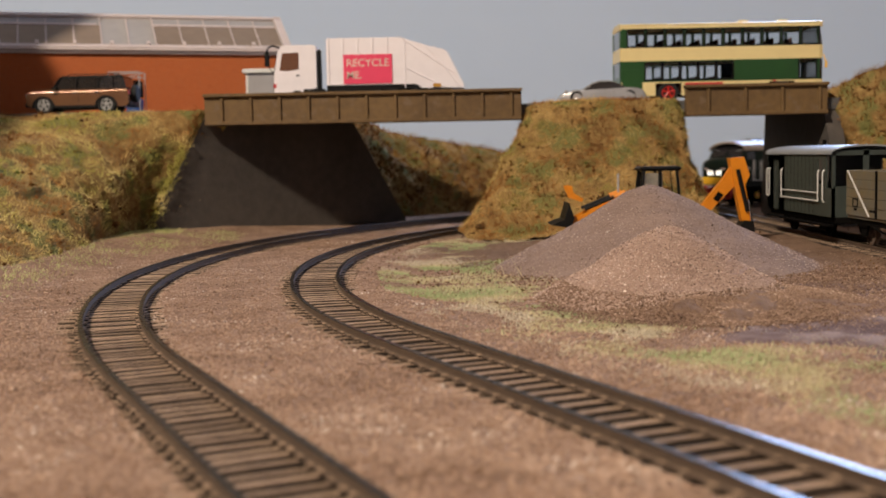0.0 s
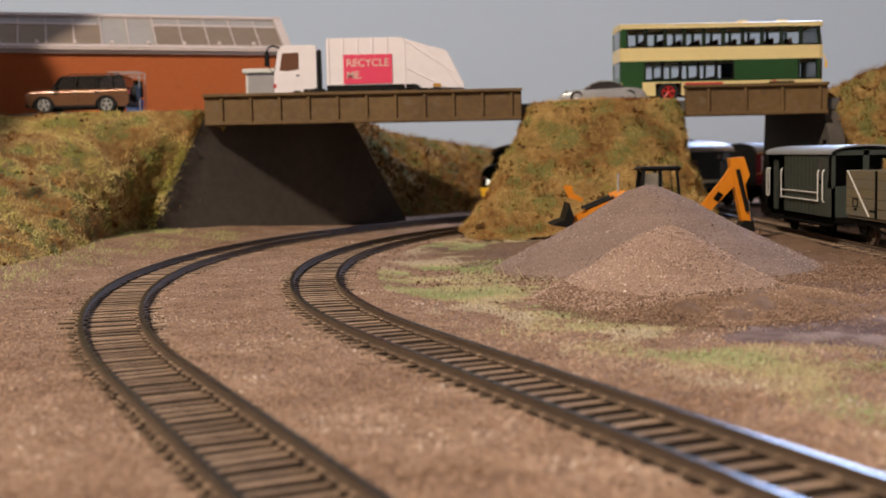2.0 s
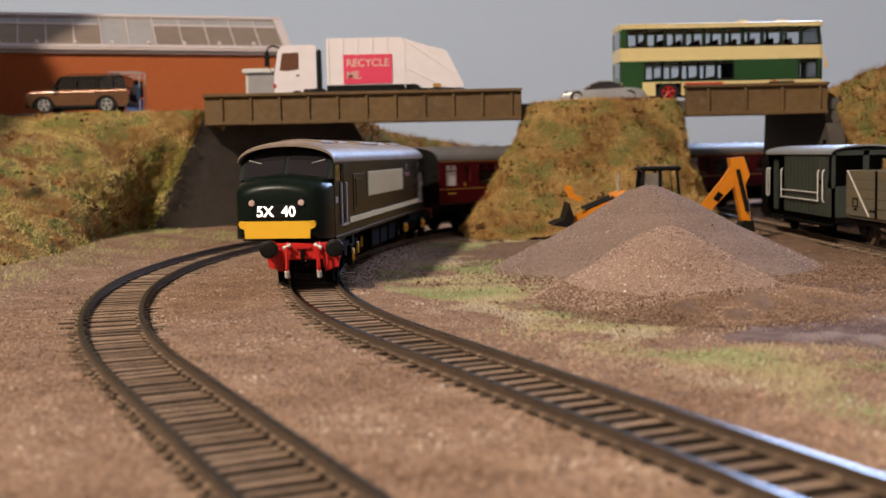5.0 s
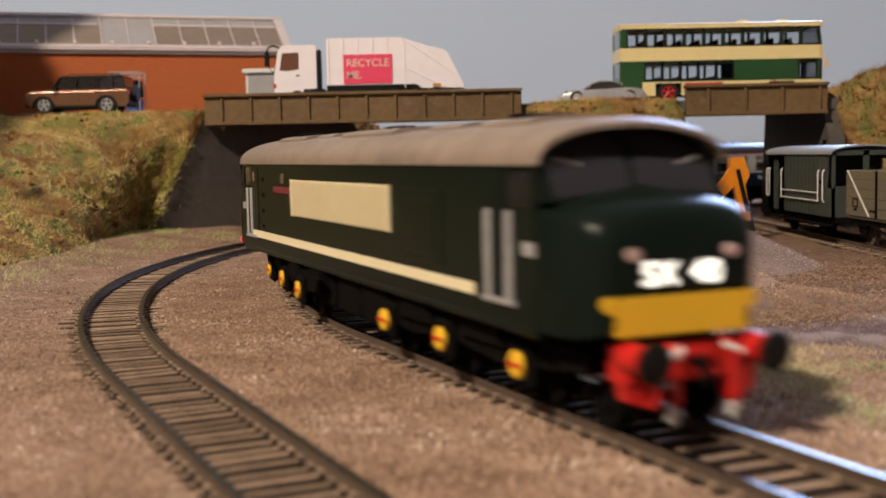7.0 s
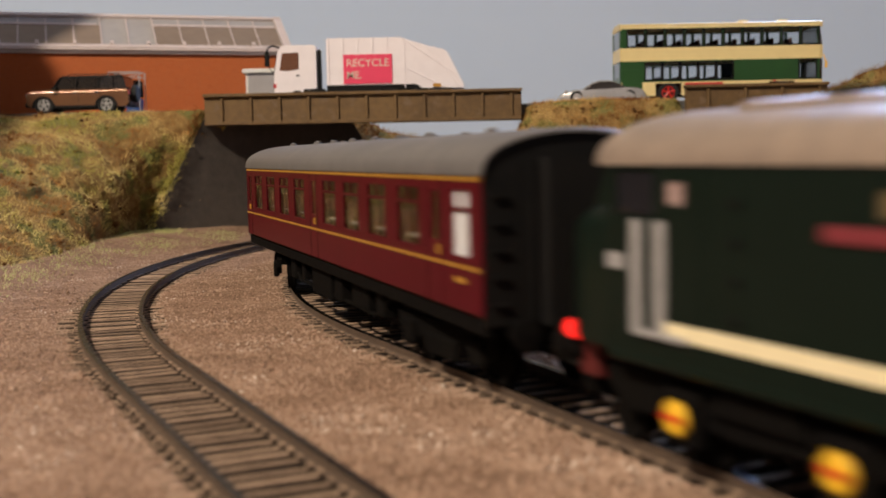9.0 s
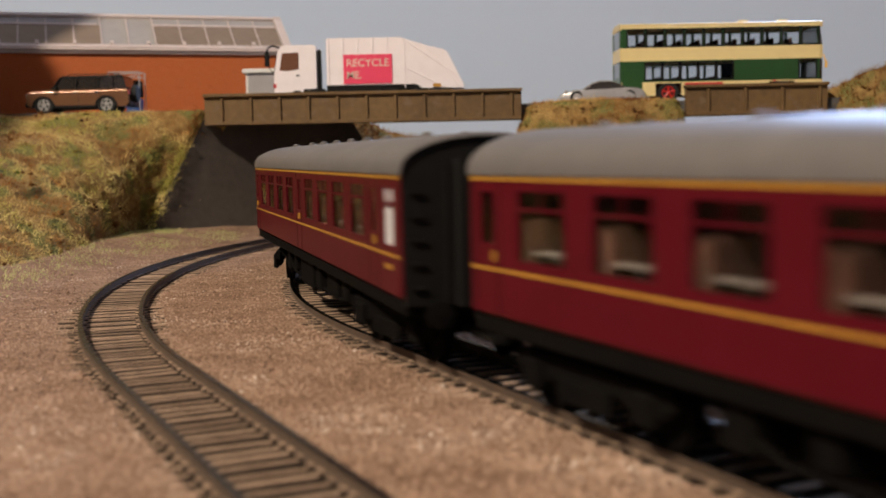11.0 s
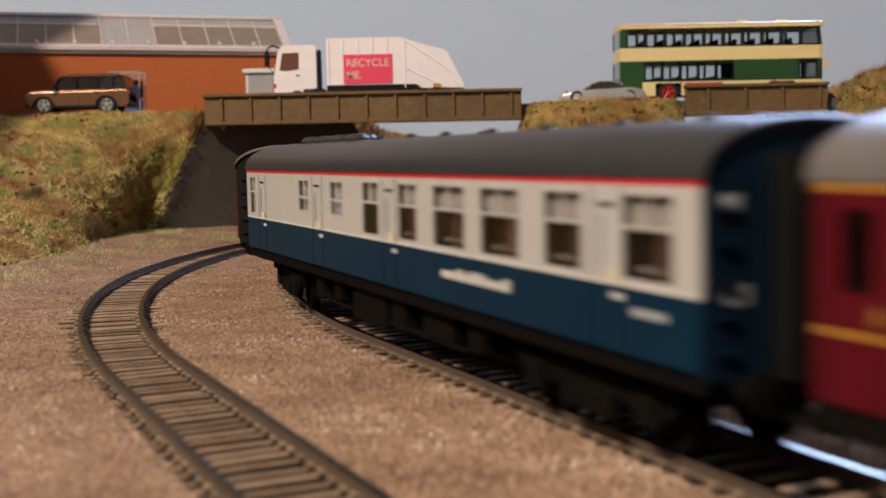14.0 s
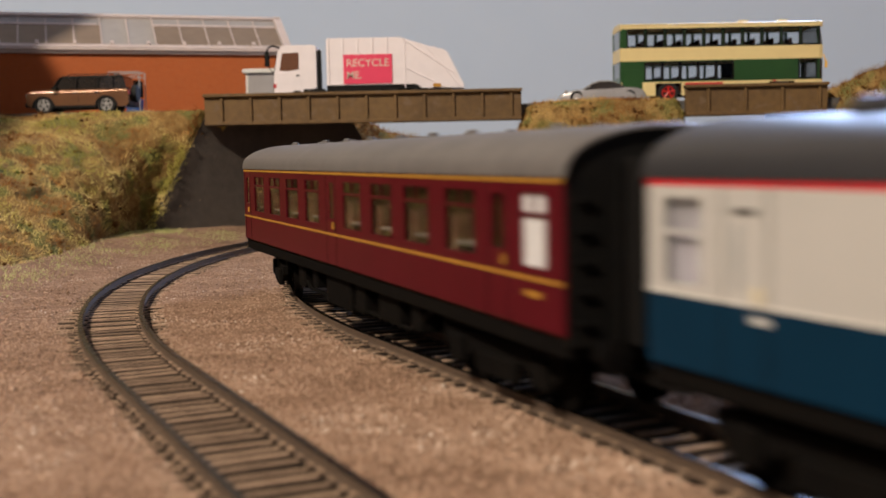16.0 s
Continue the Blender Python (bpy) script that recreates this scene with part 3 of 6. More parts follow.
def build_loco():
    v = thing("diesel_locomotive", "dark green diesel locomotive with dusty grey roof and yellow warning panel", "locomotive")
    # body sides with the cab windows cut through
    for s in (-1, 1):
        holes = [(q * 104 - 5.0, q * 104 + 5.0, 36.2, 42.6) for q in (-1, 1)]
        part("side_panel", pierced(Mesh(), -111, 111, 16, 44.4, *sorted((s * 16.6, s * 17.6)), holes), LOCO_GREEN, v)
    part("floor_pan", Mesh().box(-111, 111, -17.75, 17.75, 14.8, 16.2, bevel=0.2), LOCO_GREEN, v)
    part("engine_room", Mesh().box(-95, 95, -16.2, 16.2, 16.3, 44.0), BLACK, v)
    roof = Mesh()
    rings = []
    for x, k in ((-113.0, 0.0), (-111.5, 0.7), (-108, 1.0), (108, 1.0), (111.5, 0.7), (113.0, 0.0)):
        a = arch(18.0, 44.3, 50.3 + 1.1 * k, 16)
        rings.append([(x, y, z) for y, z in a] + [(x, y, z - 0.9) for y, z in a[::-1]])
    roof.loft(rings)
    part("roof", roof, LOCO_ROOF, v, "dusty grey-brown roof", smooth=True)
    for x0, x1, w in ((-92, -60, 9), (-54, -38, 7), (-20, 22, 10), (40, 58, 8), (70, 92, 9)):
        h = Mesh()
        top = [(y * w / 18.0, z) for y, z in arch(18.0, 51.0, 52.3, 8)]
        h.along_x([(y, z) for y, z in top] + [(y, z - 1.6) for y, z in top[::-1]], x0, x1)
        part("roof_panel", h, LOCO_ROOF, v)
    for x in (-76, 80):
        f = Mesh().lathe((x, 0, 51.9), (0, 0, 1), [(6.5, 0), (6.5, 0.9), (5.8, 1.0), (5.6, 0.5), (0.8, 0.5)], 24)
        part("roof_fan", f, FRAME, v)
    part("exhaust_port", Mesh().box(-6, 6, -2.2, 2.2, 52.0, 52.9, bevel=0.3), FRAME, v)
    for q in (-1, 1):
        nose = Mesh()
        rings = []
        for x, w, top, low in ((109, 17.5, 39.4, 16.0), (117, 17.2, 39.1, 16.0), (121.5, 16.4, 38.4, 16.2), (124.4, 15.2, 37.2, 16.6), (125.9, 13.8, 35.8, 17.2), (126.7, 12.2, 34.0, 18.4)):
            a = [(w * -math.cos(math.pi * k / 14), top - 5.2 + 5.2 * math.sin(math.pi * k / 14) ** 0.8) for k in range(15)]
            rings.append([(q * x, y, z) for y, z in [(-w, low)] + a + [(w, low)]])
        nose.loft(rings)
        part("nose", nose, LOCO_GREEN, v, smooth=True)
        # the raked cab front above the nose, its dark windscreen in two panes
        rake = lambda z: 114.2 - (z - 38.0) * 0.62
        a = [(y, z) for y, z in arch(17.4, 43.4, 49.9, 14)]
        outline = [(-17.4, 37.4)] + a + [(17.4, 37.4)]
        front = Mesh().loft([[(q * (rake(z) - 3.0), y, z) for y, z in outline], [(q * rake(z), y, z) for y, z in outline]])
        part("cab_front", front, LOCO_GREEN, v)
        for s in (-1, 1):
            o = [(s * 0.7, 39.6), (s * 15.6, 37.9), (s * 16.0, 43.4)] + [(s * y, z) for y, z in ((14.0, 45.6), (10.5, 47.2), (6.0, 48.3), (0.7, 48.9))]
            pane = Mesh().loft([[(q * (rake(z) + 0.05), y, z) for y, z in o], [(q * (rake(z) + 0.35), y, z) for y, z in o]])
            part("windscreen", pane, DARKPANE, v, "dark glossy windscreen")
            part("wiper", Mesh().rod((q * (rake(44.6) + 0.8), s * 14.2, 44.4), (q * (rake(43.6) + 0.8), s * 9.4, 43.2), 0.2, 6), HANDRAIL, v)
            # cab side window and door with its pale handrails
            part("cab_window", Mesh().box(q * 104 - 4.8, q * 104 + 4.8, s * 16.9, s * 17.3, 36.4, 42.4), DARKPANE, v)
            part("cab_door", Mesh().box(min(q * 88, q * 96.5), max(q * 88, q * 96.5), min(s * 17.6, s * 17.8), max(s * 17.6, s * 17.8), 18.5, 42.5, bevel=0.1), LOCO_GREEN, v)
            for x in ((92.6, 101.2) if q > 0 else (97.4, 103.0)):
                part("handrail", Mesh().box(q * x - 1.0, q * x + 1.0, *sorted((s * 17.55, s * 18.3)), 20.2, 35.6, bevel=0.25), HANDRAIL, v, "pale grey upright handrail strip")
            part("door_step", Mesh().box(*sorted((q * 91, q * 103.5)), min(s * 17.6, s * 18.6), max(s * 17.6, s * 18.6), 19.4, 20.2), HANDRAIL, v)
            part("side_plate", Mesh().box(*sorted((q * 106.5, q * 110.6)), min(s * 17.6, s * 17.9), max(s * 17.6, s * 17.9), 28.3, 30.6), HANDRAIL, v)
            part("lamp_disc", Mesh().lathe((q * 126, s * 9.0, 29.4), (q, 0, 0), [(1.1, 0), (1.1, 1.4), (0.8, 1.5)], 14), PINK, v, "small pale marker disc")
            if q > 0:
                part("lamp_bracket", Mesh().lathe((q * 125, s * 12.8, 21.8), (q, 0, 0), [(1.2, 0), (1.3, 2.2), (0.8, 2.3)], 12), YELLOW, v)
        part("warning_panel", Mesh().loft([[(q * x, y, z) for y, z in (((-11.8, 16.8), (11.8, 16.8), (12.0, 20.0), (13.6, 20.6), (13.8, 22.9), (-13.8, 22.9), (-13.6, 20.6), (-12.0, 20.0)) if q > 0 else ((-9, 16.8), (9, 16.8), (9, 22.9), (-9, 22.9)))] for x in (125.0, 127.3)]), YELLOW, v, "plain yellow warning panel")
        part("headcode_box", Mesh().box(min(q * 126.2, q * 127), max(q * 126.2, q * 127), -7.8, 7.8, 23.9, 28.8, bevel=0.2), BLACK, v)
        if q > 0:
            for k, txt in ((-1, "5X"), (1, "40")):
                cu = bpy.data.curves.new("headcode", "FONT")
                cu.body, cu.size, cu.align_x, cu.extrude, cu.offset = txt, 0.0052, "CENTER", 0.0001, 0.00006
                cu.materials.append(GLOW)
                ob = new("headcode", cu)
                ob.parent = v
                ob.matrix_local = Matrix.Translation((0.12715, 0.0043 * k, 0.0246)) @ Euler((radians(90), 0, radians(90))).to_matrix().to_4x4()
                tagged(ob, "glowing white headcode characters")
        else:
            for s in (-1, 1):
                part("tail_lamp", Mesh().lathe((q * 125.4, s * 14.2, 16.6), (q, 0, 0), [(1.5, 0), (1.5, 1.8), (0.8, 2.2)], 14), TAILRED, v, "red tail lamp")
    for s in (-1, 1):
        y0, y1 = sorted((s * 17.6, s * 17.95))
        part("waist_stripe", Mesh().box(-96, 86.0, y0, y1, 19.6, 21.8), CREAM, v, "cream lower waist stripe")
        x0, x1 = (-44.5, 40.5) if s < 0 else (-41, 49)
        g = Mesh().box(x0, x1, y0, y1, 28.6, 38.9)
        for k in range(24):
            z = 29.1 + k * 0.405
            ya, yb = sorted((s * 17.9, s * 18.25))
            g.box(x0 + 0.7, x1 - 0.7, ya, yb, z, z + 0.22)
        for x in (x0, x1 - 0.7):
            ya, yb = sorted((s * 17.6, s * 18.3))
            g.box(x, x + 0.7, ya, yb, 28.5, 39.0)
        part("side_grille", g, CREAM, v, "cream louvred radiator grille")
        xd = (46, 71) if s < 0 else (56, 78)
        part("access_door", Mesh().box(*xd, *sorted((s * 17.6, s * 17.85)), 23.4, 38.4, bevel=0.1), LOCO_GREEN, v)
        part("access_door", Mesh().box(xd[0] + 4, xd[1] - 4, *sorted((s * 17.8, s * 18.05)), 25.4, 36.4, bevel=0.1), LOCO_GREEN, v)
        part("nameplate", Mesh().box(-66, -46.5, *sorted((s * 17.6, s * 18.1)), 34.7, 36.6, bevel=0.1), SMALLRED, v, "small red nameplate")
        part("crest", Mesh().box(-57.2, -54.0, *sorted((s * 17.6, s * 18.0)), 37.6, 40.6, bevel=0.3), CREST, v)
        part("data_panel", Mesh().box(-95.4, -92.6, *sorted((s * 17.6, s * 17.8)), 38.0, 41.0), PINK, v)
        for k in range(4):
            part("hinge", Mesh().box(-82, -80.8, *sorted((s * 17.6, s * 18.1)), 23 + k * 5, 24.2 + k * 5), BLACK, v)
        for x in (-22, 0, 21):
            part("fuel_tank", Mesh().box(x - 9, x + 9, *sorted((s * 6, s * 15.5)), 5.0, 15.0, bevel=0.8), FRAME, v)
    for q in (-1, 1):
        bg = new("bogie")
        bg.parent = v
        bg.matrix_local = mm(q * 64.5, 0, 0)
        fr = Mesh()
        for s in (-1, 1):
            fr.along_y([(-52, 9.5), (-46, 6.2), (-34, 7.6), (-20, 6.6), (0, 8.4), (20, 6.6), (34, 7.6), (52, 9.5), (54, 13.0), (-52, 13.0)], min(s * 12.6, s * 14.0), max(s * 12.6, s * 14.0))
            for x in (-16, 16):
                fr.along_y([(x - 9, 10), (x + 9, 10), (x + 7, 14.5), (x - 7, 14.5)], min(s * 13.5, s * 15.2), max(s * 13.5, s * 15.2))
        fr.box(-50, 50, -12.8, 12.8, 8.6, 14.6)
        part("bogie_frame", fr, FRAME, bg)
        for dx in (-32, -1, 32):
            wheelset(bg, dx, 7.4)
            for s in (-1, 1):
                ax = Mesh().box(dx - 4.4, dx + 4.4, *sorted((s * 13.6, s * 15.6)), 4.0, 12.0, bevel=0.7)
                part("axlebox", ax, FRAME, bg)
                part("axlebox_cover", Mesh().lathe((dx, s * 15.5, 8.0), (0, s, 0), [(2.5, 0), (2.5, 0.7), (2.1, 1.0), (0.3, 1.0)], 20), YELLOW, bg, "yellow axlebox cover with a red bar", smooth=True)
                part("cover_bar", Mesh().box(dx - 2.2, dx + 2.2, *sorted((s * 16.4, s * 16.65)), 7.6, 8.4), RED, bg)
        wheelset(bg, q * 52, 4.2)
        buffer_beam(bg, q)
    return v


def coach_side(parent, s, holes, z0, z1, mat, name="side_panel", x0=-129, x1=129):
    m = Mesh()
    pierced(m, x0, x1, z0, z1, *sorted((s * 17.8, s * 18.3)), [h for h in holes if h[3] > z0 and h[2] < z1])
    return part(name, m, mat, parent)


def coach_common(v, roof_mat, end_mat, vents, tail=129.0):
    a = arch(18.6, 42.5, 49.9, 18)
    rings = []
    for x, d in ((-tail - 1.2, 0.35), (-tail - 0.4, 0), (129.4, 0), (130.2, 0.35)):
        rings.append([(x, y * (1 - d * 0.02), z - d) for y, z in a] + [(x, y * (1 - d * 0.02), z - 0.9) for y, z in a[::-1]])
    part("roof", Mesh().loft(rings), roof_mat, v, smooth=True)
    for x in vents:
        for y in (-4.5, 4.5):
            part("roof_vent", Mesh().lathe((x, y, 49.1), (0, 0, 1), [(1.7, 0), (1.7, 0.5), (1.2, 0.9), (1.2, 1.3), (0.4, 1.5)], 12), roof_mat, v)
    part("underframe", Mesh().box(2 - tail, 127, -16.8, 16.8, 12.6, 15.2, bevel=0.3), FRAME, v)
    part("brake_gear", Mesh().box(-64, 64, -7, 7, 4.4, 12.8, bevel=0.5).box(-108, -76, -6, 6, 5.6, 12.8).box(76, 108, -6, 6, 5.6, 12.8), FRAME, v)
    for s in (-1, 1):
        for x, w, z in ((-52, 7, 6.0), (-36, 5, 7.2), (10, 8, 5.4), (52, 6, 6.6)):
            part("equipment_box", Mesh().box(x - w / 2, x + w / 2, *sorted((s * 10, s * 15.6)), z, 13.0, bevel=0.4), FRAME, v)
        part("solebar", Mesh().box(-tail, 129, *sorted((s * 16.4, s * 17.5)), 13.2, 15.9), FRAME, v)
        part("battery_box", Mesh().box(-22, 2, *sorted((s * 8, s * 15.8)), 4.6, 13.0, bevel=0.4), FRAME, v)
        part("dynamo_box", Mesh().box(24, 40, *sorted((s * 9, s * 15.2)), 6.4, 13.0, bevel=0.4), FRAME, v)
        part("truss_rod", Mesh().tube([(-62, s * 14.5, 13), (-44, s * 14.5, 6.2), (46, s * 14.5, 6.2), (62, s * 14.5, 13)], 0.55), FRAME, v)
    for q in (-1, 1):
        e = 129.0 if q > 0 else tail
        end = Mesh()
        o = [(y * 0.985, z - 0.3) for y, z in arch(18.3, 42.4, 49.6, 14)]
        end.along_x([(-17.6, 15.0)] + o + [(17.6, 15.0)], min(q * (e - 1.0), q * (e + 0.3)), max(q * (e - 1.0), q * (e + 0.3)))
        part("end_wall", end, end_mat, v)
        gang = Mesh()
        rings = []
        for k in range(9):
            g = 7.2 if k % 2 == 0 else 6.4
            rings.append([(q * (e + 0.3 + k * 0.54), y, z) for y, z in ((-g, 15), (-g, 37.5 + g), (g, 37.5 + g), (g, 15))])
        gang.loft(rings)
        part("gangway", gang, BLACK, v, "black ribbed corridor gangway")
        for s in (-1, 1):
            for k in range(5):
                part("end_step", Mesh().box(*sorted((q * (e + 0.2), q * (e + 1.3))), *sorted((s * 13.4, s * 16.4)), 18.5 + k * 4.8, 18.9 + k * 4.8), end_mat, v)
            part("end_pipe", Mesh().tube([(q * (e + 0.8), s * 8.6, 15), (q * (e + 0.8), s * 8.6, 44.5)], 0.4), end_mat, v)
            buf = part("buffer", Mesh().lathe((q * (e - 0.4), s * 11.5, 13.6), (q, 0, 0), [(1.8, -1), (1.6, 2.8), (1.1, 2.9), (1.1, 4.4)], 12), FRAME, v)
            part("buffer_head", Mesh().lathe((q * (e + 4.0), s * 11.5, 13.6), (q, 0, 0), [(0.8, -0.3), (2.9, 0), (2.9, 0.6), (0.5, 0.9)], 16), FRAME, buf)
        part("coupling", Mesh().box(*sorted((q * (e - 11), q * (e + 7.5))), -1.6, 1.6, 7.4, 8.8), BLACK, v)
        bg = new("bogie")
        bg.parent = v
        bg.matrix_local = mm(q * 92, 0, 0)
        fr = Mesh()
        for s in (-1, 1):
            fr.along_y([(-24, 8), (-20, 5.4), (-13, 5.8), (-9, 7.6), (9, 7.6), (13, 5.8), (20, 5.4), (24, 8), (24, 10.6), (-24, 10.6)], *sorted((s * 12.0, s * 13.6)))
            fr.box(-8, 8, *sorted((s * 13.0, s * 14.6)), 3.6, 7.6, bevel=0.3)
            for dx in (-16.8, 16.8):
                fr.box(dx - 3, dx + 3, *sorted((s * 12.8, s * 14.8)), 4.2, 9.6, bevel=0.5)
        fr.box(-22, 22, -12, 12, 8.6, 12.2)
        part("bogie_frame", fr, FRAME, bg)
        for dx in (-16.8, 16.8):
            wheelset(bg, dx, 6.9)


def coach_inside(v, rows, tables):
    part("saloon_floor", Mesh().box(-122.5, 127.5, -17, 17, 15.2, 17.0), PANELWOOD, v)
    for x in rows:
        for s in (-1, 1):
            part("seat", Mesh().box(x - 4.6, x + 4.6, *sorted((s * 4.2, s * 16.4)), 17.0, 22.4, bevel=0.6).box(x - 1.7, x + 1.7, *sorted((s * 4.2, s * 16.8)), 22.0, 34.0, bevel=0.6), TAN, v)
    part("corridor_wall", Mesh().box(-122, 127, 2.0, 2.6, 17.0, 42.0), CABINWALL, v, "brown panelled corridor wall")
    for x in tables:
        for s in (-1, 1):
            part("table", Mesh().box(x - 5.6, x + 5.6, *sorted((s * 13.5, s * 17.0)), 28.2, 28.7, bevel=0.1).box(x - 0.6, x + 0.6, *sorted((s * 14.2, s * 15.2)), 17.0, 28.3), TABLETOP, v, "pale saloon table")
    for x in (-110, -12, 98):
        m = Mesh()
        pierced(m, -16.9, 16.9, 17, 42, -0.5, 0.5, [(-3.5, 3.5, 17, 38)])
        m.v = [(x + b, a, c) for a, b, c in m.v]
        part("partition", m, PANELWOOD, v)


def window_set(v, s, holes, surround, top=3.3):
    for k, (a, b, c, d) in enumerate(holes):
        pane = part("window_pane", Mesh().box(a, b, *sorted((s * 17.92, s * 18.06)), c, d), PANE, v)
        pane.visible_shadow = False
        if b - a > 8:
            f = Mesh()
            pierced(f, a, b, c, d, *sorted((s * 18.08, s * 18.4)), [(a + 0.3, b - 0.3, c + 0.3, d - top - 0.25), (a + 0.3, (a + b) / 2 - 0.15, d - top + 0.25, d - 0.3), ((a + b) / 2 + 0.15, b - 0.3, d - top + 0.25, d - 0.3)])
            part("window_frame", f, surround, v)


def build_maroon_coach():
    v = thing("coach", "maroon passenger coach with gold lining and grey roof", "railway coach", group="coaches of the train")
    bays = (13.7, 37.5, 61.5, 86.1, -26.0, -50.0, -74.0, -98.0)
    holes = [(x - 7.9, x + 7.9, 26.8, 39.2) for x in bays]
    holes += [(x - 2.4, x + 2.4, 29.0, 38.6) for x in (-6.0, 103.7)]
    holes += [(113.8, 122.8, 26.8, 38.9), (-119.9, -115.1, 29.5, 38.6)]
    frost = holes[-2]
    for s in (-1, 1):
        coach_side(v, s, holes, 16.8, 42.6, MAROON, x0=-124)
        for z in (24.6, 40.7):
            part("gold_line", Mesh().box(-124, 129, *sorted((s * 18.3, s * 18.42)), z, z + 0.55), GOLD, v, "thin gold lining stripe")
        window_set(v, s, [h for h in holes if h is not frost], MAROON)
        part("frosted_window", Mesh().box(frost[0], frost[1], *sorted((s * 17.5, s * 17.8)), frost[2], frost[3]), FROSTED, v, "white frosted lavatory window")
        part("frosted_bar", Mesh().box(frost[0], frost[1], *sorted((s * 17.8, s * 18.35)), 35.1, 35.7).box(118.1, 118.5, *sorted((s * 17.8, s * 18.35)), 35.7, 38.9), MAROON, v)
        number = Mesh()
        for k in range(6):
            number.box(115.0 + k * 1.1, 115.8 + k * 1.1, *sorted((s * 18.3, s * 18.4)), 21.8, 22.8)
        part("running_number", number, GOLD, v)
        for x in (-117.5, -6.0, 103.7):
            part("door_handle", Mesh().rod((x + 3.6, s * 18.8, 26.4), (x + 3.6, s * 18.8, 28.2), 0.35), GOLD, v)
            for e in (-4.6, 4.6):
                part("door_gap", Mesh().box(x + e - 0.12, x + e + 0.12, *sorted((s * 18.25, s * 18.36)), 16.2, 40.4), FRAME, v)
    coach_common(v, GREYROOF, BLACK, (-100, -60, -36, -12, 12, 36, 60, 100), 124.0)
    coach_inside(v, [x + d for x in bays for d in (-7.2, 7.2)], bays)
    return v


def build_blue_grey_coach():
    v = thing("coach", "blue and pale grey passenger coach with red band", "railway coach", group="coaches of the train")
    big = [(38.6, 54.6), (61.4, 77.4), (86.2, 99.0), (110.2, 123.4), (18.6, 30.0), (-5.4, 6.2)]
    holes = [(a, b, 27.0, 39.5) for a, b in big] + [(-31.2, -20.6, 30.4, 39.2), (-61.2, -50.8, 30.4, 39.2), (-120.6, -112.4, 27.4, 39.4)]
    for s in (-1, 1):
        coach_side(v, s, holes, 16.2, 26.2, RAILBLUE, "lower_panel", x0=-124.5)
        coach_side(v, s, holes, 26.2, 40.7, RAILGREY, "upper_panel", x0=-124.5)
        part("red_band", Mesh().box(-124.5, 129, *sorted((s * 17.4, s * 18.35)), 40.7, 42.3), BANDRED, v, "red cantrail band")
        part("white_line", Mesh().box(-124.5, 129, *sorted((s * 18.3, s * 18.4)), 26.0, 26.4), WHITE, v)
        window_set(v, s, holes, RAILGREY, 4.9)
        for a, b, c, e in holes[:6]:
            folds = Mesh()
            n = int((b - a) / 0.7)
            line = [(a + (b - a) * k / n, s * (16.9 + 0.25 * (k % 2))) for k in range(n + 1)]
            folds.along_z(line + [(x, y - s * 0.3) for x, y in line[::-1]], 34.6, 40.2)
            part("curtain", folds, CURTAIN, v, "pale fawn gathered curtain")
        bars = Mesh()
        random.seed(5)
        x = 43.0
        while x < 73:
            w = random.uniform(0.6, 1.3)
            bars.box(x, min(x + w, 73.5), *sorted((s * 18.3, s * 18.4)), 21.1, 23.3 if random.random() < 0.3 else 22.6)
            x += w + 0.45
        part("lettering_bar", bars, WHITE, v, "pale unreadable lettering")
        part("number_bar", Mesh().box(113, 121.5, *sorted((s * 18.3, s * 18.4)), 22.0, 23.2), ENDGREY, v)
        for x in (-104, -43, 13, 106):
            for e in (-4.4, 4.4):
                part("door_gap", Mesh().box(x + e - 0.14, x + e + 0.14, *sorted((s * 18.25, s * 18.36)), 16.2, 40.4), FRAME, v)
            part("door_handle", Mesh().rod((x + 3.0, s * 18.8, 26.6), (x + 3.0, s * 18.8, 28.6), 0.4), CREAM, v)
            part("door_rail", Mesh().rod((x - 1.0, s * 18.6, 28), (x - 1.0, s * 18.6, 36), 0.22), ENDGREY, v)
            part("door_vent", Mesh().box(x - 2.2, x + 2.2, *sorted((s * 18.3, s * 18.5)), 37.4, 38.0), FRAME, v)
            part("door_plate", Mesh().box(x + 1.6, x + 4.4, *sorted((s * 18.3, s * 18.4)), 24.0, 24.8), WHITE, v)
    # End walls get the darker blue, painted as if turned from the lamp.
    coach_common(v, DARKROOF, SHADEDBLUE, (-30, -8, 14, 38, 62, 88, 112), 124.5)
    for k in range(7):
        part("kitchen_vent", Mesh().lathe((-98 + k * 7.5, -3 + (k % 2) * 5, 49.2), (0, 0, 1), [(3.4, 0), (3.4, 1.3), (2.4, 2.3), (0.4, 2.5)], 14), DARKROOF, v)
    part("end_plate", Mesh().box(129.3, 129.6, -15.2, -12.4, 37.4, 39.6), ENDGREY, v)
    cu = bpy.data.curves.new("end_number", "FONT")
    cu.body, cu.size, cu.align_x, cu.extrude = "C1", 0.0040, "CENTER", 0.0001
    cu.materials.append(ENDGREY)
    ob = new("end_number", cu)
    ob.parent = v
    ob.matrix_local = Matrix.Translation((0.1295, -0.0126, 0.0250)) @ Euler((radians(90), 0, radians(90))).to_matrix().to_4x4()
    tagged(ob, "pale lettering C1 on the coach end")
    coach_inside(v, (10, 24, 34, 46, 58, 70, 82, 94, 106, 118), (46.6, 69.4, 92.6, 117.0, 24.3))
    part("kitchen_wall", Mesh().box(-122, -12, -16.9, -16.2, 17, 42), KITCHEN, v)
    return v


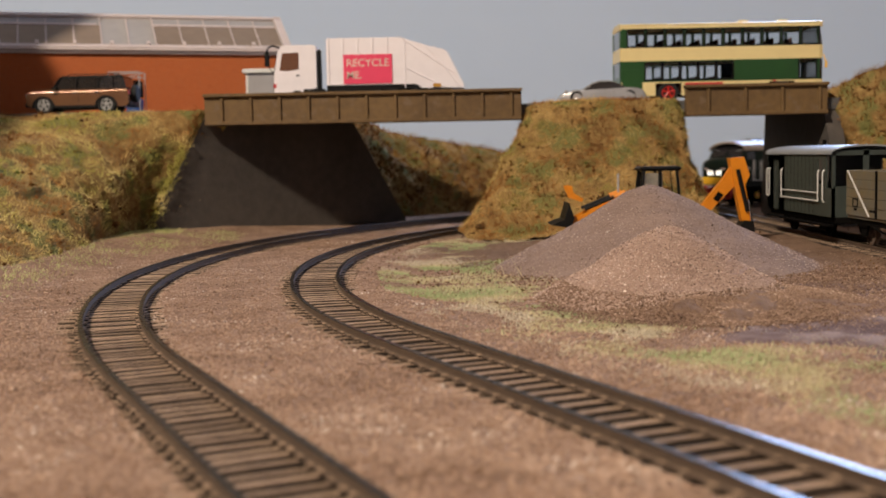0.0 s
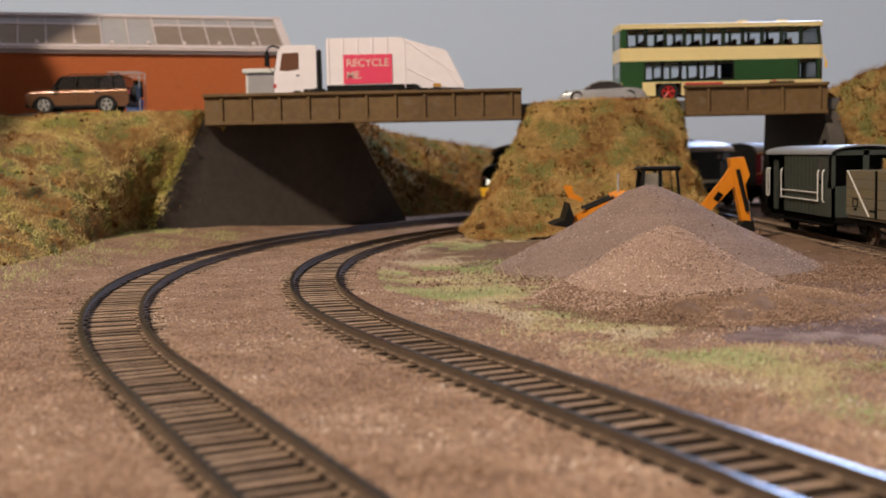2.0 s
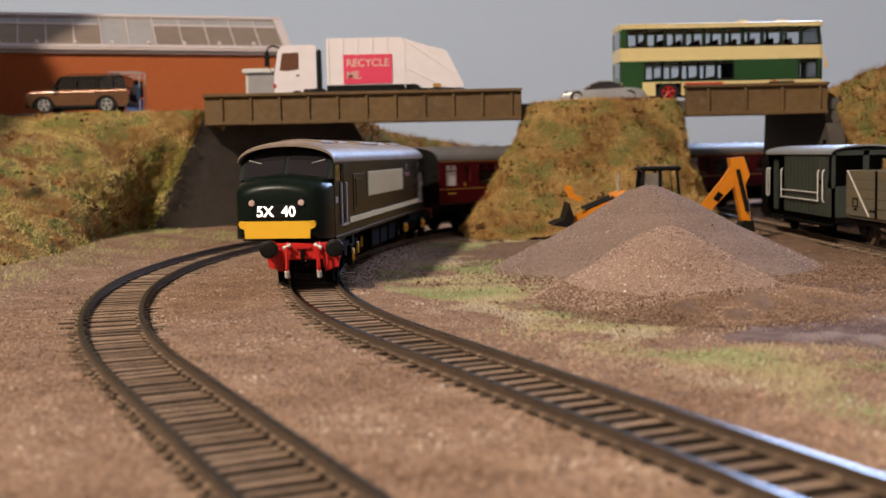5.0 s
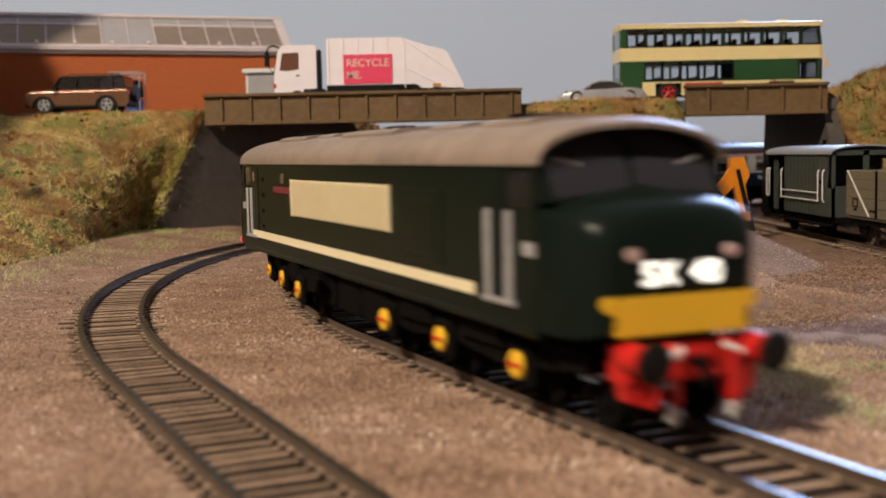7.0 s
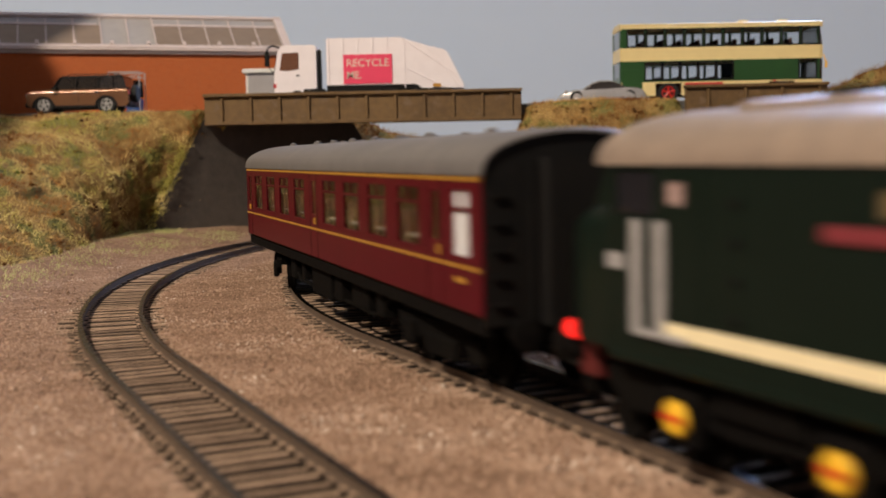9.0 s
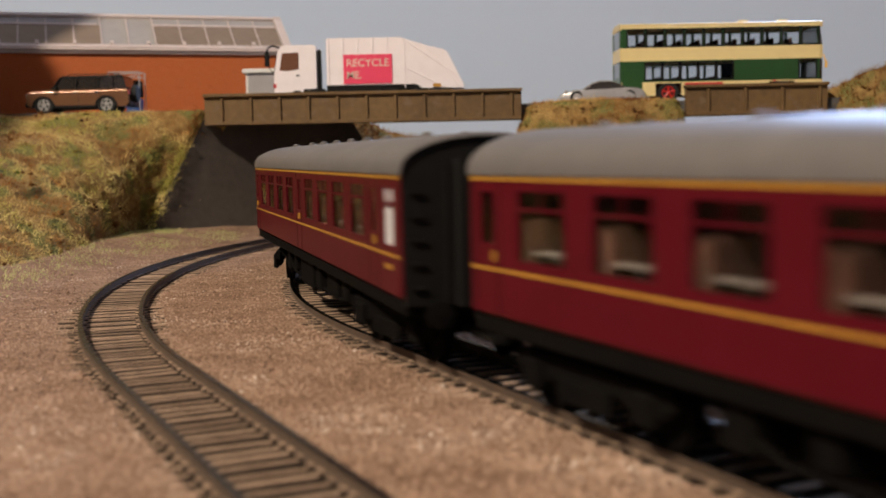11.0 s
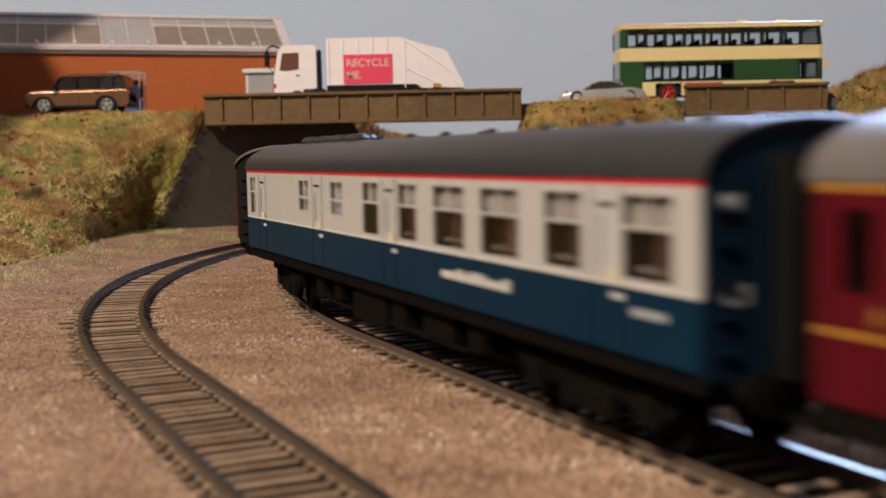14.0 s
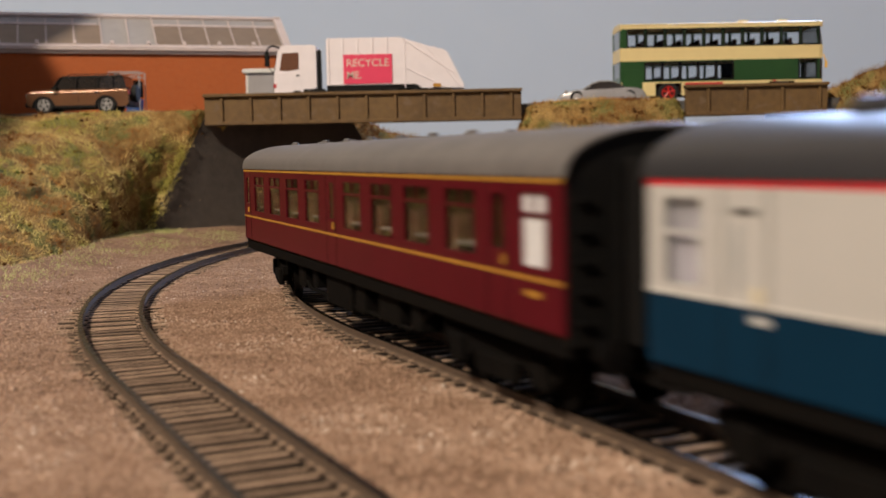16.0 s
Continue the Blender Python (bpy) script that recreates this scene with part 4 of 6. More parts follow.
loco = build_loco()
coach_a = build_maroon_coach()
coach_b = copy_thing(coach_a, Matrix.Identity(4))
coach_c = build_blue_grey_coach()
coach_d = copy_thing(coach_a, Matrix.Identity(4))
TRAIN = [(loco, -2.0, 66.0, 64.5), (coach_a, -274.0, 90.0, 92.0), (coach_b, -545.0, 90.0, 92.0), (coach_c, -817.0, 90.0, 92.0), (coach_d, -1088.8, 90.0, 92.0)]

# ---- materials for the road vehicles, building and yard ----
BUSGREEN = material("bus_green", (0.020, 0.075, 0.018), 0.3, other=(0.016, 0.06, 0.015), scale=60)
BUSCREAM = material("bus_cream", (0.78, 0.64, 0.31), 0.35, other=(0.72, 0.58, 0.28), scale=60)
BUSGLASS = clear_glass("bus_glass", (0.85, 0.88, 0.90))
TRUCKWHITE = material("truck_white", (0.86, 0.80, 0.82), 0.4, other=(0.80, 0.74, 0.76), scale=80, bump=0.03)
PINKPANEL = material("pink_poster", (0.80, 0.055, 0.13), 0.5, other=(0.74, 0.05, 0.12), scale=60)
PALEYELLOW = material("poster_letter", (0.80, 0.60, 0.50), 0.5)
TYRE = material("tyre_rubber", (0.014, 0.014, 0.014), 0.85, bump=0.1)
TRUCKPANE = material("truck_side_glass", (0.17, 0.075, 0.04), 0.1, coat=0.4)
ALLOY = material("alloy_wheel", (0.58, 0.56, 0.54), 0.35, metal=0.3)
BRONZE = material("bronze_metallic", (0.23, 0.112, 0.056), 0.24, metal=0.35, other=(0.18, 0.088, 0.044), scale=60, coat=0.3)
SILVER = material("silver_metallic", (0.50, 0.49, 0.49), 0.25, metal=0.3, coat=0.6)
CARGLASS = material("car_glass", (0.03, 0.025, 0.022), 0.06, coat=0.6)
CHROME = material("chrome", (0.75, 0.74, 0.72), 0.12, metal=1.0)
ROOFPALE = material("roof_pale_frame", (0.60, 0.51, 0.48), 0.6, other=(0.52, 0.44, 0.41), scale=80)
ROOFPANE = material("roof_pane_brown", (0.25, 0.19, 0.145), 0.35, other=(0.20, 0.15, 0.115), scale=60)
ROOFGREY = material("roof_sheet_grey", (0.36, 0.34, 0.33), 0.45, other=(0.30, 0.285, 0.28), scale=60)
TEAL = material("dark_teal_door", (0.02, 0.055, 0.06), 0.5)
BINBLUE = material("bin_blue", (0.02, 0.07, 0.26), 0.5)
DIGGER = material("digger_yellow", (0.72, 0.24, 0.008), 0.38, other=(0.60, 0.19, 0.008), scale=120)
DIGGERGREY = material("digger_cab_pale", (0.50, 0.45, 0.38), 0.3)
VANGREY = material("van_grey_green", (0.043, 0.054, 0.044), 0.6, other=(0.033, 0.041, 0.034), scale=90, bump=0.08)
VANROOF = material("van_roof_grey", (0.26, 0.27, 0.28), 0.5, other=(0.21, 0.22, 0.23), scale=60)
WAGONGREY = material("wagon_weathered_wood", (0.115, 0.11, 0.09), 0.75, other=(0.17, 0.12, 0.045), scale=60, bump=0.2)


def wheel_part(parent, x, y, z, r, w, hub, side, name="wheel"):
    """A road wheel: tyre and a spoked or dished rim on the given side (-1 or 1 along y)."""
    t = part(name, Mesh().lathe((x, y, z), (0, side, 0), [(r * 0.62, -w / 2), (r * 0.95, -w / 2), (r, -w * 0.35), (r, w * 0.35), (r * 0.95, w / 2), (r * 0.66, w / 2), (r * 0.62, w * 0.2)], 28), TYRE, parent, smooth=True)
    m = Mesh().lathe((x, y, z), (0, side, 0), [(r * 0.64, w * 0.05), (r * 0.64, w * 0.42), (r * 0.56, w * 0.42), (r * 0.52, w * 0.12), (r * 0.05, w * 0.12)], 28)
    for k in range(5):
        a = 2 * math.pi * k / 5 + 0.3
        m.rod((x, y + side * w * 0.3, z), (x + r * 0.56 * math.cos(a), y + side * w * 0.36, z + r * 0.56 * math.sin(a)), r * 0.11, 6)
    part("rim", m, hub, t)
    return t


def build_bus(m):
    v = thing("double_decker_bus", "green and cream double-decker bus standing on the road bridge", "bus", m)
    L, W, H = 130.6, 33.0, 52.0
    up = [(4 + k * 12.6, 14.6 + k * 12.6, 36.4, 47.0) for k in range(10)]
    low = [(15.5 + k * 11.7, 25.6 + k * 11.7, 15.0, 25.6) for k in range(5)] + [(115.6, 126.6, 14.6, 26.2)]
    for y0, y1 in ((0, 0.9), (W - 0.9, W)):
        for nm, z0, z1, mat in (("skirt", 4.5, 13.4, BUSCREAM), ("lower_side", 13.4, 27.0, BUSGREEN), ("waist_panel", 27.0, 35.6, BUSCREAM), ("upper_side", 35.6, 47.8, BUSGREEN), ("cove", 47.8, 50.4, BUSCREAM)):
            mm_ = Mesh()
            holes = [h for h in up + low if h[3] > z0 and h[2] < z1]
            if nm == "skirt":
                holes = [(22, 39, 4.5, 12.6), (96, 113, 4.5, 12.6)]
            pierced(mm_, 0, L - 2, z0, z1, y0, y1, holes)
            part(nm, mm_, mat, v)
    for nm, z0, z1, mat in (("rear_skirt", 4.5, 13.4, BUSGREEN), ("rear_lower", 13.4, 17.0, BUSGREEN), ("rear_mid", 27.0, 35.6, BUSCREAM), ("rear_cove", 47.0, 50.4, BUSCREAM)):
        part(nm, Mesh().box(-0.9, 0.0, 0.4, W - 0.4, z0, z1, bevel=0.3), mat, v)
    for z0, z1 in ((17.0, 27.0), (35.6, 47.0)):
        mm_ = Mesh()
        for y0, y1 in ((0.4, 4.0), (W - 4, W - 0.4)):
            mm_.box(-0.9, 0.0, y0, y1, z0, z1)
        part("rear_pillar", mm_, BUSGREEN, v)
        part("rear_window", Mesh().box(-0.6, -0.3, 4.0, W - 4.0, z0, z1), CARGLASS, v)
    part("engine_cover", Mesh().box(0.5, 13.5, -0.25, 0.0, 8.0, 21.5, bevel=0.1), BUSGREEN, v)
    # rounded front
    for nm, z0, z1, mat in (("front_skirt", 4.5, 13.4, BUSCREAM), ("front_waist", 27.0, 35.6, BUSCREAM), ("front_cove", 47.8, 50.4, BUSCREAM)):
        o = [(L - 2, 0), (L + 0.4, 0.9), (L + 1.5, 4), (L + 1.8, W / 2), (L + 1.5, W - 4), (L + 0.4, W - 0.9), (L - 2, W)]
        part(nm, Mesh().along_z(o, z0, z1), mat, v)
    for z0, z1, lean in ((13.4, 27.0, 0.0), (35.6, 47.8, 1.6)):
        o = [(L - 2, 0.2), (L + 0.2, 1.1), (L + 1.3, 4), (L + 1.6, W / 2), (L + 1.3, W - 4), (L + 0.2, W - 1.1), (L - 2, W - 0.2)]
        part("windscreen", Mesh().loft([[(x, y, z0) for x, y in o], [(x - lean, y, z1) for x, y in o]]), CARGLASS, v)
        part("front_pillar", Mesh().box(L - 3.2, L - 1.9, -0.05, 1.0, z0, z1), BUSGREEN, v)
    a = [(y + W / 2, z) for y, z in arch(W / 2, 50.2, H, 10)]
    part("roof", Mesh().along_x(a + [(y, 49.9) for y, z in a[::-1]], -0.6, L), BUSCREAM, v, smooth=True)
    for x in (78, 104):
        part("roof_hatch", Mesh().box(x, x + 6, 6, 14, H - 1.0, H + 0.9, bevel=0.4), BUSCREAM, v)
    for a, b, c, d in up + low:
        for y in (0.45, W - 0.65):
            part("window_pane", Mesh().box(a, b, y, y + 0.2, c, d), BUSGLASS, v)
        f = Mesh()
        pierced(f, a - 0.78, b + 0.78, c - 0.8, d + 0.8, -0.12, 0.25, [(a + 0.3, b - 0.3, c + 0.3, d - 0.3)])
        part("window_frame", f, BLACK, v)
        if int(a) % 3 == 0:
            part("vent_bar", Mesh().box(a + 0.5, b - 0.5, 0.1, 0.4, d - 3.2, d - 2.7), BLACK, v)
    part("lower_deck", Mesh().box(1, L - 2, 1, W - 1, 5.5, 7.0), TYRE, v)
    part("upper_deck", Mesh().box(1, L - 2, 1, W - 1, 28.5, 30.0), TYRE, v)
    for deck in (7.0, 30.0):
        for k in range(9):
            x = 14 + k * 12.0
            for y in (2, 19):
                part("seat", Mesh().box(x, x + 5, y, y + 11, deck, deck + 4.5, bevel=0.4).box(x, x + 1.5, y, y + 11, deck + 4, deck + 10.5, bevel=0.4), TAN, v)
    for x in (30.5, 104.5):
        for y, s in ((2.6, -1), (W - 2.6, 1)):
            wheel_part(v, x, y, 6.6, 6.6, 4.4, RED, s)
    part("route_panel", Mesh().box(41, 66, -0.14, 0.0, 11.3, 12.6), BANDRED, v, "small red lettering panel")
    part("mirror", Mesh().rod((L + 0.5, -0.6, 29), (L + 1.5, -2.5, 24), 0.35).box(L + 0.8, L + 2.2, -3.2, -2.0, 20.5, 25.0, bevel=0.2), YELLOW, v, "yellow mirror arm")
    part("side_lamp", Mesh().box(98.6, 100.2, -0.2, 0.0, 12.6, 13.4), BANDRED, v)
    return v


def build_truck(m):
    v = thing("refuse_truck", "white refuse collection truck with a pink poster on its side", "refuse truck", m)
    # x runs from the cab front (0) to the tail (125); y from the near side inwards
    cab = Mesh()
    o = [(1.6, 6.0), (0.6, 12.0), (0.8, 22.0), (3.6, 38.0), (5.2, 41.0), (9.0, 41.8), (27.0, 41.8), (28.4, 40.6), (28.4, 14.0), (26.0, 13.6), (23.5, 9.5), (16.0, 8.4), (11.0, 9.0), (9.0, 6.0)]
    cab.along_y(o, 0.5, 31.5)
    part("cab", cab, TRUCKWHITE, v)
    for y0, y1 in ((0.25, 0.5), (31.5, 31.75)):
        part("cab_window", Mesh().along_y([(4.6, 25.6), (6.4, 36.6), (17.0, 36.9), (17.0, 26.4), (11.0, 25.2)], y0, y1), TRUCKPANE, v)
        part("cab_door", Mesh().along_y([(3.6, 10.0), (3.2, 23.8), (18.2, 24.6), (18.2, 10.6), (10, 9.6)], y0 + 0.1, y1), TRUCKWHITE, v)
        part("door_handle", Mesh().box(15.0, 17.4, y0 - 0.3, y0 + 0.1, 21.8, 22.5), BLACK, v)
    part("windscreen", Mesh().loft([[(0.75, y, 23.5) for y in (2, 30)] + [(3.3, y, 37.5) for y in (30, 2)], [(0.45, y, 23.5) for y in (2, 30)] + [(3.0, y, 37.5) for y in (30, 2)]]), CARGLASS, v)
    part("mirror_arm", Mesh().tube([(5.0, 0.4, 40.0), (0.5, -1.2, 41.4), (-2.6, -2.0, 39.6), (-2.8, -2.2, 36)], 0.6), BLACK, v)
    part("wheel_arch", Mesh().box(19.5, 34.0, 0.1, 3.0, 6.5, 13.4, bevel=0.5), BLACK, v)
    part("mirror", Mesh().box(-4.4, -1.4, -3.6, -1.2, 28.0, 37.5, bevel=0.4).rod((-2.6, -2, 29), (0.4, 0.2, 24), 0.35), BLACK, v, "black door mirror")
    part("indicator", Mesh().box(0.4, 2.2, 0.2, 0.6, 14.5, 17.0), BANDRED, v)
    part("bumper", Mesh().box(0.0, 6.0, 0.4, 31.6, 4.0, 8.2, bevel=0.6), TRUCKWHITE, v)
    part("headlamp", Mesh().box(-0.2, 1.4, 1.0, 5.0, 9.4, 12.0, bevel=0.4), CHROME, v)
    part("air_stack", Mesh().box(29.0, 31.2, 0.6, 8.0, 9.0, 38.5, bevel=0.5), BLACK, v)
    part("side_guard", Mesh().box(35.0, 70.0, 0.6, 2.0, 8.0, 15.2, bevel=0.3), BLACK, v)
    part("chassis", Mesh().box(14, 116, 9, 23, 8.0, 12.4), BLACK, v)
    hopper = Mesh()
    o = [(35.0, 15.4), (35.0, 44.8), (36.2, 45.6), (83.0, 45.6), (85.0, 44.8), (104.5, 38.6), (110.5, 37.6), (113.5, 35.6), (124.0, 14.5), (124.0, 12.6), (97.0, 12.6), (93.0, 15.4)]
    hopper.along_y(o, 0.0, 32.0)
    part("hopper_body", hopper, TRUCKWHITE, v)
    for x in (36.0, 45.5, 55.0, 64.5, 74.0):
        part("rib", Mesh().box(x, x + 1.0, -0.5, 0.0, 15.6, 45.2, bevel=0.12), TRUCKWHITE, v)
    for a, b in (((84, 45), (118, 22)), ((86, 45), (86, 13)), ((100, 39.4), (121, 14)), ((86, 26), (112, 13))):
        part("tailgate_ridge", Mesh().rod((a[0], -0.1, a[1]), (b[0], -0.1, b[1]), 0.45, 6), TRUCKWHITE, v)
    part("body_rail", Mesh().box(35, 92, -0.4, 0.0, 15.4, 16.4), TRUCKWHITE, v)
    part("tail_bracket", Mesh().rod((105, 3, 38.4), (105, 29, 38.4), 1.2, 10), TRUCKWHITE, v)
    part("tail_lamp", Mesh().box(104, 109, -0.5, 0.0, 13.0, 15.4), GOLD, v)
    poster = part("poster", Mesh().box(46.0, 77.6, -0.75, -0.45, 16.0, 34.8), PINKPANEL, v, "pink poster with pale lettering")
    cu = bpy.data.curves.new("poster_word", "FONT")
    cu.body, cu.size, cu.align_x, cu.extrude, cu.offset, cu.space_line = "RECYCLE\nME.", 0.0068, "LEFT", 0.0001, 0.00008, 1.15
    cu.materials.append(PALEYELLOW)
    ob = new("poster_word", cu)
    ob.parent = poster
    ob.matrix_local = Matrix.Translation((0.0478, -0.0008, 0.0272)) @ Euler((radians(90), 0, 0)).to_matrix().to_4x4()
    for x in (15.5, 78.0, 92.5):
        for y, s in ((2.4, -1), (29.6, 1)):
            wheel_part(v, x, y, 6.4, 6.4, 4.2, TRUCKWHITE, s)
    part("mudguard", Mesh().box(70, 101, 0.6, 4.0, 12.0, 15.2, bevel=0.3), BLACK, v)
    return v


def build_four_by_four(m):
    v = thing("off_road_car", "bronze boxy off-road car with spare wheel on its tail", "car", m)
    W = 25.0
    # lower body from nose (0) to tail (66)
    arcs = lambda c: [(c + 6.3 * math.cos(t), 4.6 + 6.3 * math.sin(t)) for t in [math.pi * k / 8 for k in range(9)]]
    low = [(0.6, 6.0), (0.2, 11.0), (1.2, 13.4), (3.0, 14.4), (17.0, 15.8), (65.6, 15.8), (66.4, 14.5), (66.4, 6.5), (64.5, 4.6)] + arcs(52.0) + arcs(11.5) + [(3.0, 4.6)]
    part("body", Mesh().along_y(low, 0.3, W - 0.3), BRONZE, v)
    part("bonnet", Mesh().loft([[(1.6, y, 14.2), (17.5, y, 15.6), (17.5, y, 16.3), (2.4, y, 15.0)] for y in (2.0, W - 2.0)]), BRONZE, v)
    for y, w in ((1.5, 1), (W - 1.5, -1)):
        part("shoulder_line", Mesh().rod((3.5, y, 13.6), (65.4, y, 14.4), 1.45, 12), BRONZE, v, smooth=True)
        part("roof_edge", Mesh().rod((24.0, y + w * 0.5, 23.6), (62.5, y + w * 0.5, 23.8), 0.6, 10), BLACK, v, smooth=True)
    part("sill", Mesh().box(17.8, 45.6, -0.1, W + 0.1, 3.6, 5.6, bevel=0.4), BLACK, v)
    for c in (11.5, 52.0):
        for y0, y1 in ((-0.25, 1.2), (W - 1.2, W + 0.25)):
            outer = [(c + 7.4 * math.cos(t), 4.6 + 7.2 * math.sin(t)) for t in [math.pi * k / 10 for k in range(11)]]
            inner = [(c + 6.2 * math.cos(t), 4.6 + 6.2 * math.sin(t)) for t in [math.pi * k / 10 for k in range(11)]]
            part("wheel_arch", Mesh().along_y(outer + inner[::-1], y0, y1), BLACK, v)
    part("front_bumper", Mesh().box(-0.8, 3.0, 0.6, W - 0.6, 4.6, 8.4, bevel=0.8), BLACK, v)
    part("rear_bumper", Mesh().box(63.6, 67.4, 0.6, W - 0.6, 4.6, 7.6, bevel=0.6), BLACK, v)
    # cabin: pillars, glass, roof
    part("cabin_glass", Mesh().loft([[(16.8, y + d, 15.7), (23.5, y + 2 * d, 23.6), (63.2, y + 2 * d, 23.8), (65.2, y + d, 15.7)] for y, d in ((0.9, 0.5), (W - 0.9, -0.5))]), CARGLASS, v, "tinted window band")
    part("roof", Mesh().loft([[(22.6, y, 23.4), (24.5, y, 24.5), (62.0, y, 24.7), (63.8, y, 23.6)] for y in (1.6, W - 1.6)]), CARGLASS, v, "gloss black roof")
    for xa, xb in ((16.4, 23.2), (32.6, 33.6), (46.6, 47.6)):
        for y in (0.9, W - 0.9):
            part("pillar", Mesh().rod((xa if xa > 20 else 16.8, y, 15.6), (xb, y + (0.6 if y < 5 else -0.6), 23.8), 0.6, 6), BLACK, v)
    for y0, y1 in ((0.5, 1.6), (W - 1.6, W - 0.5)):
        part("rear_quarter", Mesh().along_y([(47.6, 15.7), (48.0, 20.5), (53.0, 20.5), (53.5, 23.6), (57, 23.6), (57, 15.7)], y0, y1), CARGLASS, v)
    for y in (2.6, W - 2.6):
        part("roof_rail", Mesh().tube([(27, y, 24.4), (28, y, 25.5), (60, y, 25.6), (61, y, 24.5)], 0.3), BLACK, v)
    for x in (30.6, 44.6):
        part("door_handle", Mesh().box(x, x + 3.0, -0.1, 0.4, 13.2, 13.9, bevel=0.1), CHROME, v)
        part("door_gap", Mesh().box(x + 3.6, x + 3.85, 0.2, 0.34, 5.8, 15.6), BLACK, v)
    part("mirror", Mesh().box(19.0, 21.2, -2.2, 0.4, 15.6, 18.0, bevel=0.4), BLACK, v)
    part("wing_vent", Mesh().box(18.4, 21.0, 0.1, 0.35, 12.6, 14.4), BLACK, v)
    part("headlamp", Mesh().lathe((0.2, 4.0, 11.6), (-1, 0, 0), [(2.0, -1), (2.0, 0.6), (1.2, 0.8)], 16), CHROME, v)
    part("headlamp", Mesh().lathe((0.2, W - 4.0, 11.6), (-1, 0, 0), [(2.0, -1), (2.0, 0.6), (1.2, 0.8)], 16), CHROME, v)
    sp = part("spare_wheel", Mesh().lathe((66.4, W / 2, 13.0), (1, 0, 0), [(3.4, 0), (5.4, 0), (5.8, 0.6), (5.8, 2.8), (5.2, 3.4), (3.4, 3.4)], 28), TYRE, v, smooth=True)
    part("spare_rim", Mesh().lathe((66.4, W / 2, 13.0), (1, 0, 0), [(3.6, 0.5), (3.6, 2.9), (0.4, 2.6)], 20), ALLOY, sp)
    part("tail_lamp", Mesh().box(65.6, 66.8, 0.8, 3.0, 12.4, 14.8), BANDRED, v)
    for x in (11.5, 52.0):
        for y, s in ((2.2, -1), (W - 2.2, 1)):
            wheel_part(v, x, y, 6.0, 6.0, 3.8, ALLOY, s)
    return v


def build_sports_car(m):
    v = thing("sports_car", "low silver sports car behind the grassy mound", "car", m)
    W = 24.0
    rows = []
    for x, zt, w in ((0, 5.4, 8.2), (2, 7.0, 9.6), (8, 9.0, 11.2), (16, 9.6, 11.8), (30, 10.0, 11.8), (44, 10.6, 12.0), (50, 10.4, 11.4), (54, 9.0, 10.0), (55.5, 7.0, 9.0)):
        rows.append([(x, W / 2 + y, z) for y, z in ((-w, 2.2), (-w - 0.3, 5.0), (-w + 0.6, zt - 1.0), (-w + 3.4, zt), (w - 3.4, zt), (w - 0.6, zt - 1.0), (w + 0.3, 5.0), (w, 2.2))])
    part("body", Mesh().loft(rows), SILVER, v, smooth=True)
    rows = []
    for x, zt, w in ((15, 9.6, 9.4), (21, 13.4, 7.8), (27, 14.8, 7.2), (34, 14.6, 7.2), (44, 10.8, 8.0)):
        rows.append([(x, W / 2 + y, z) for y, z in ((-9.4, 9.2), (-w, zt - 0.6), (-w + 2, zt), (w - 2, zt), (w, zt - 0.6), (9.4, 9.2))])
    part("cabin_glass", Mesh().loft(rows), CARGLASS, v, smooth=True)
    rows = []
    for x, zt, w in ((21.5, 13.8, 5.6), (26, 15.1, 6.0), (33, 15.0, 6.0), (41, 12.4, 6.0)):
        rows.append([(x, W / 2 + y, z) for y, z in ((-w, zt - 0.5), (-w + 1.5, zt + 0.05), (w - 1.5, zt + 0.05), (w, zt - 0.5))])
    part("roof", Mesh().loft(rows), SILVER, v, smooth=True)
    for x in (10.5, 44.5):
        for y, s in ((1.8, -1), (W - 1.8, 1)):
            wheel_part(v, x, y, 4.3, 4.3, 3.2, ALLOY, s)
    part("headlamp", Mesh().lathe((3.5, 3.6, 7.4), (-1, -0.5, 0.5), [(1.6, -0.6), (1.6, 0.4), (0.8, 0.6)], 14), CHROME, v)
    part("mirror", Mesh().box(17, 19, 0.2, 2.0, 10.4, 11.8, bevel=0.3), SILVER, v)
    return v


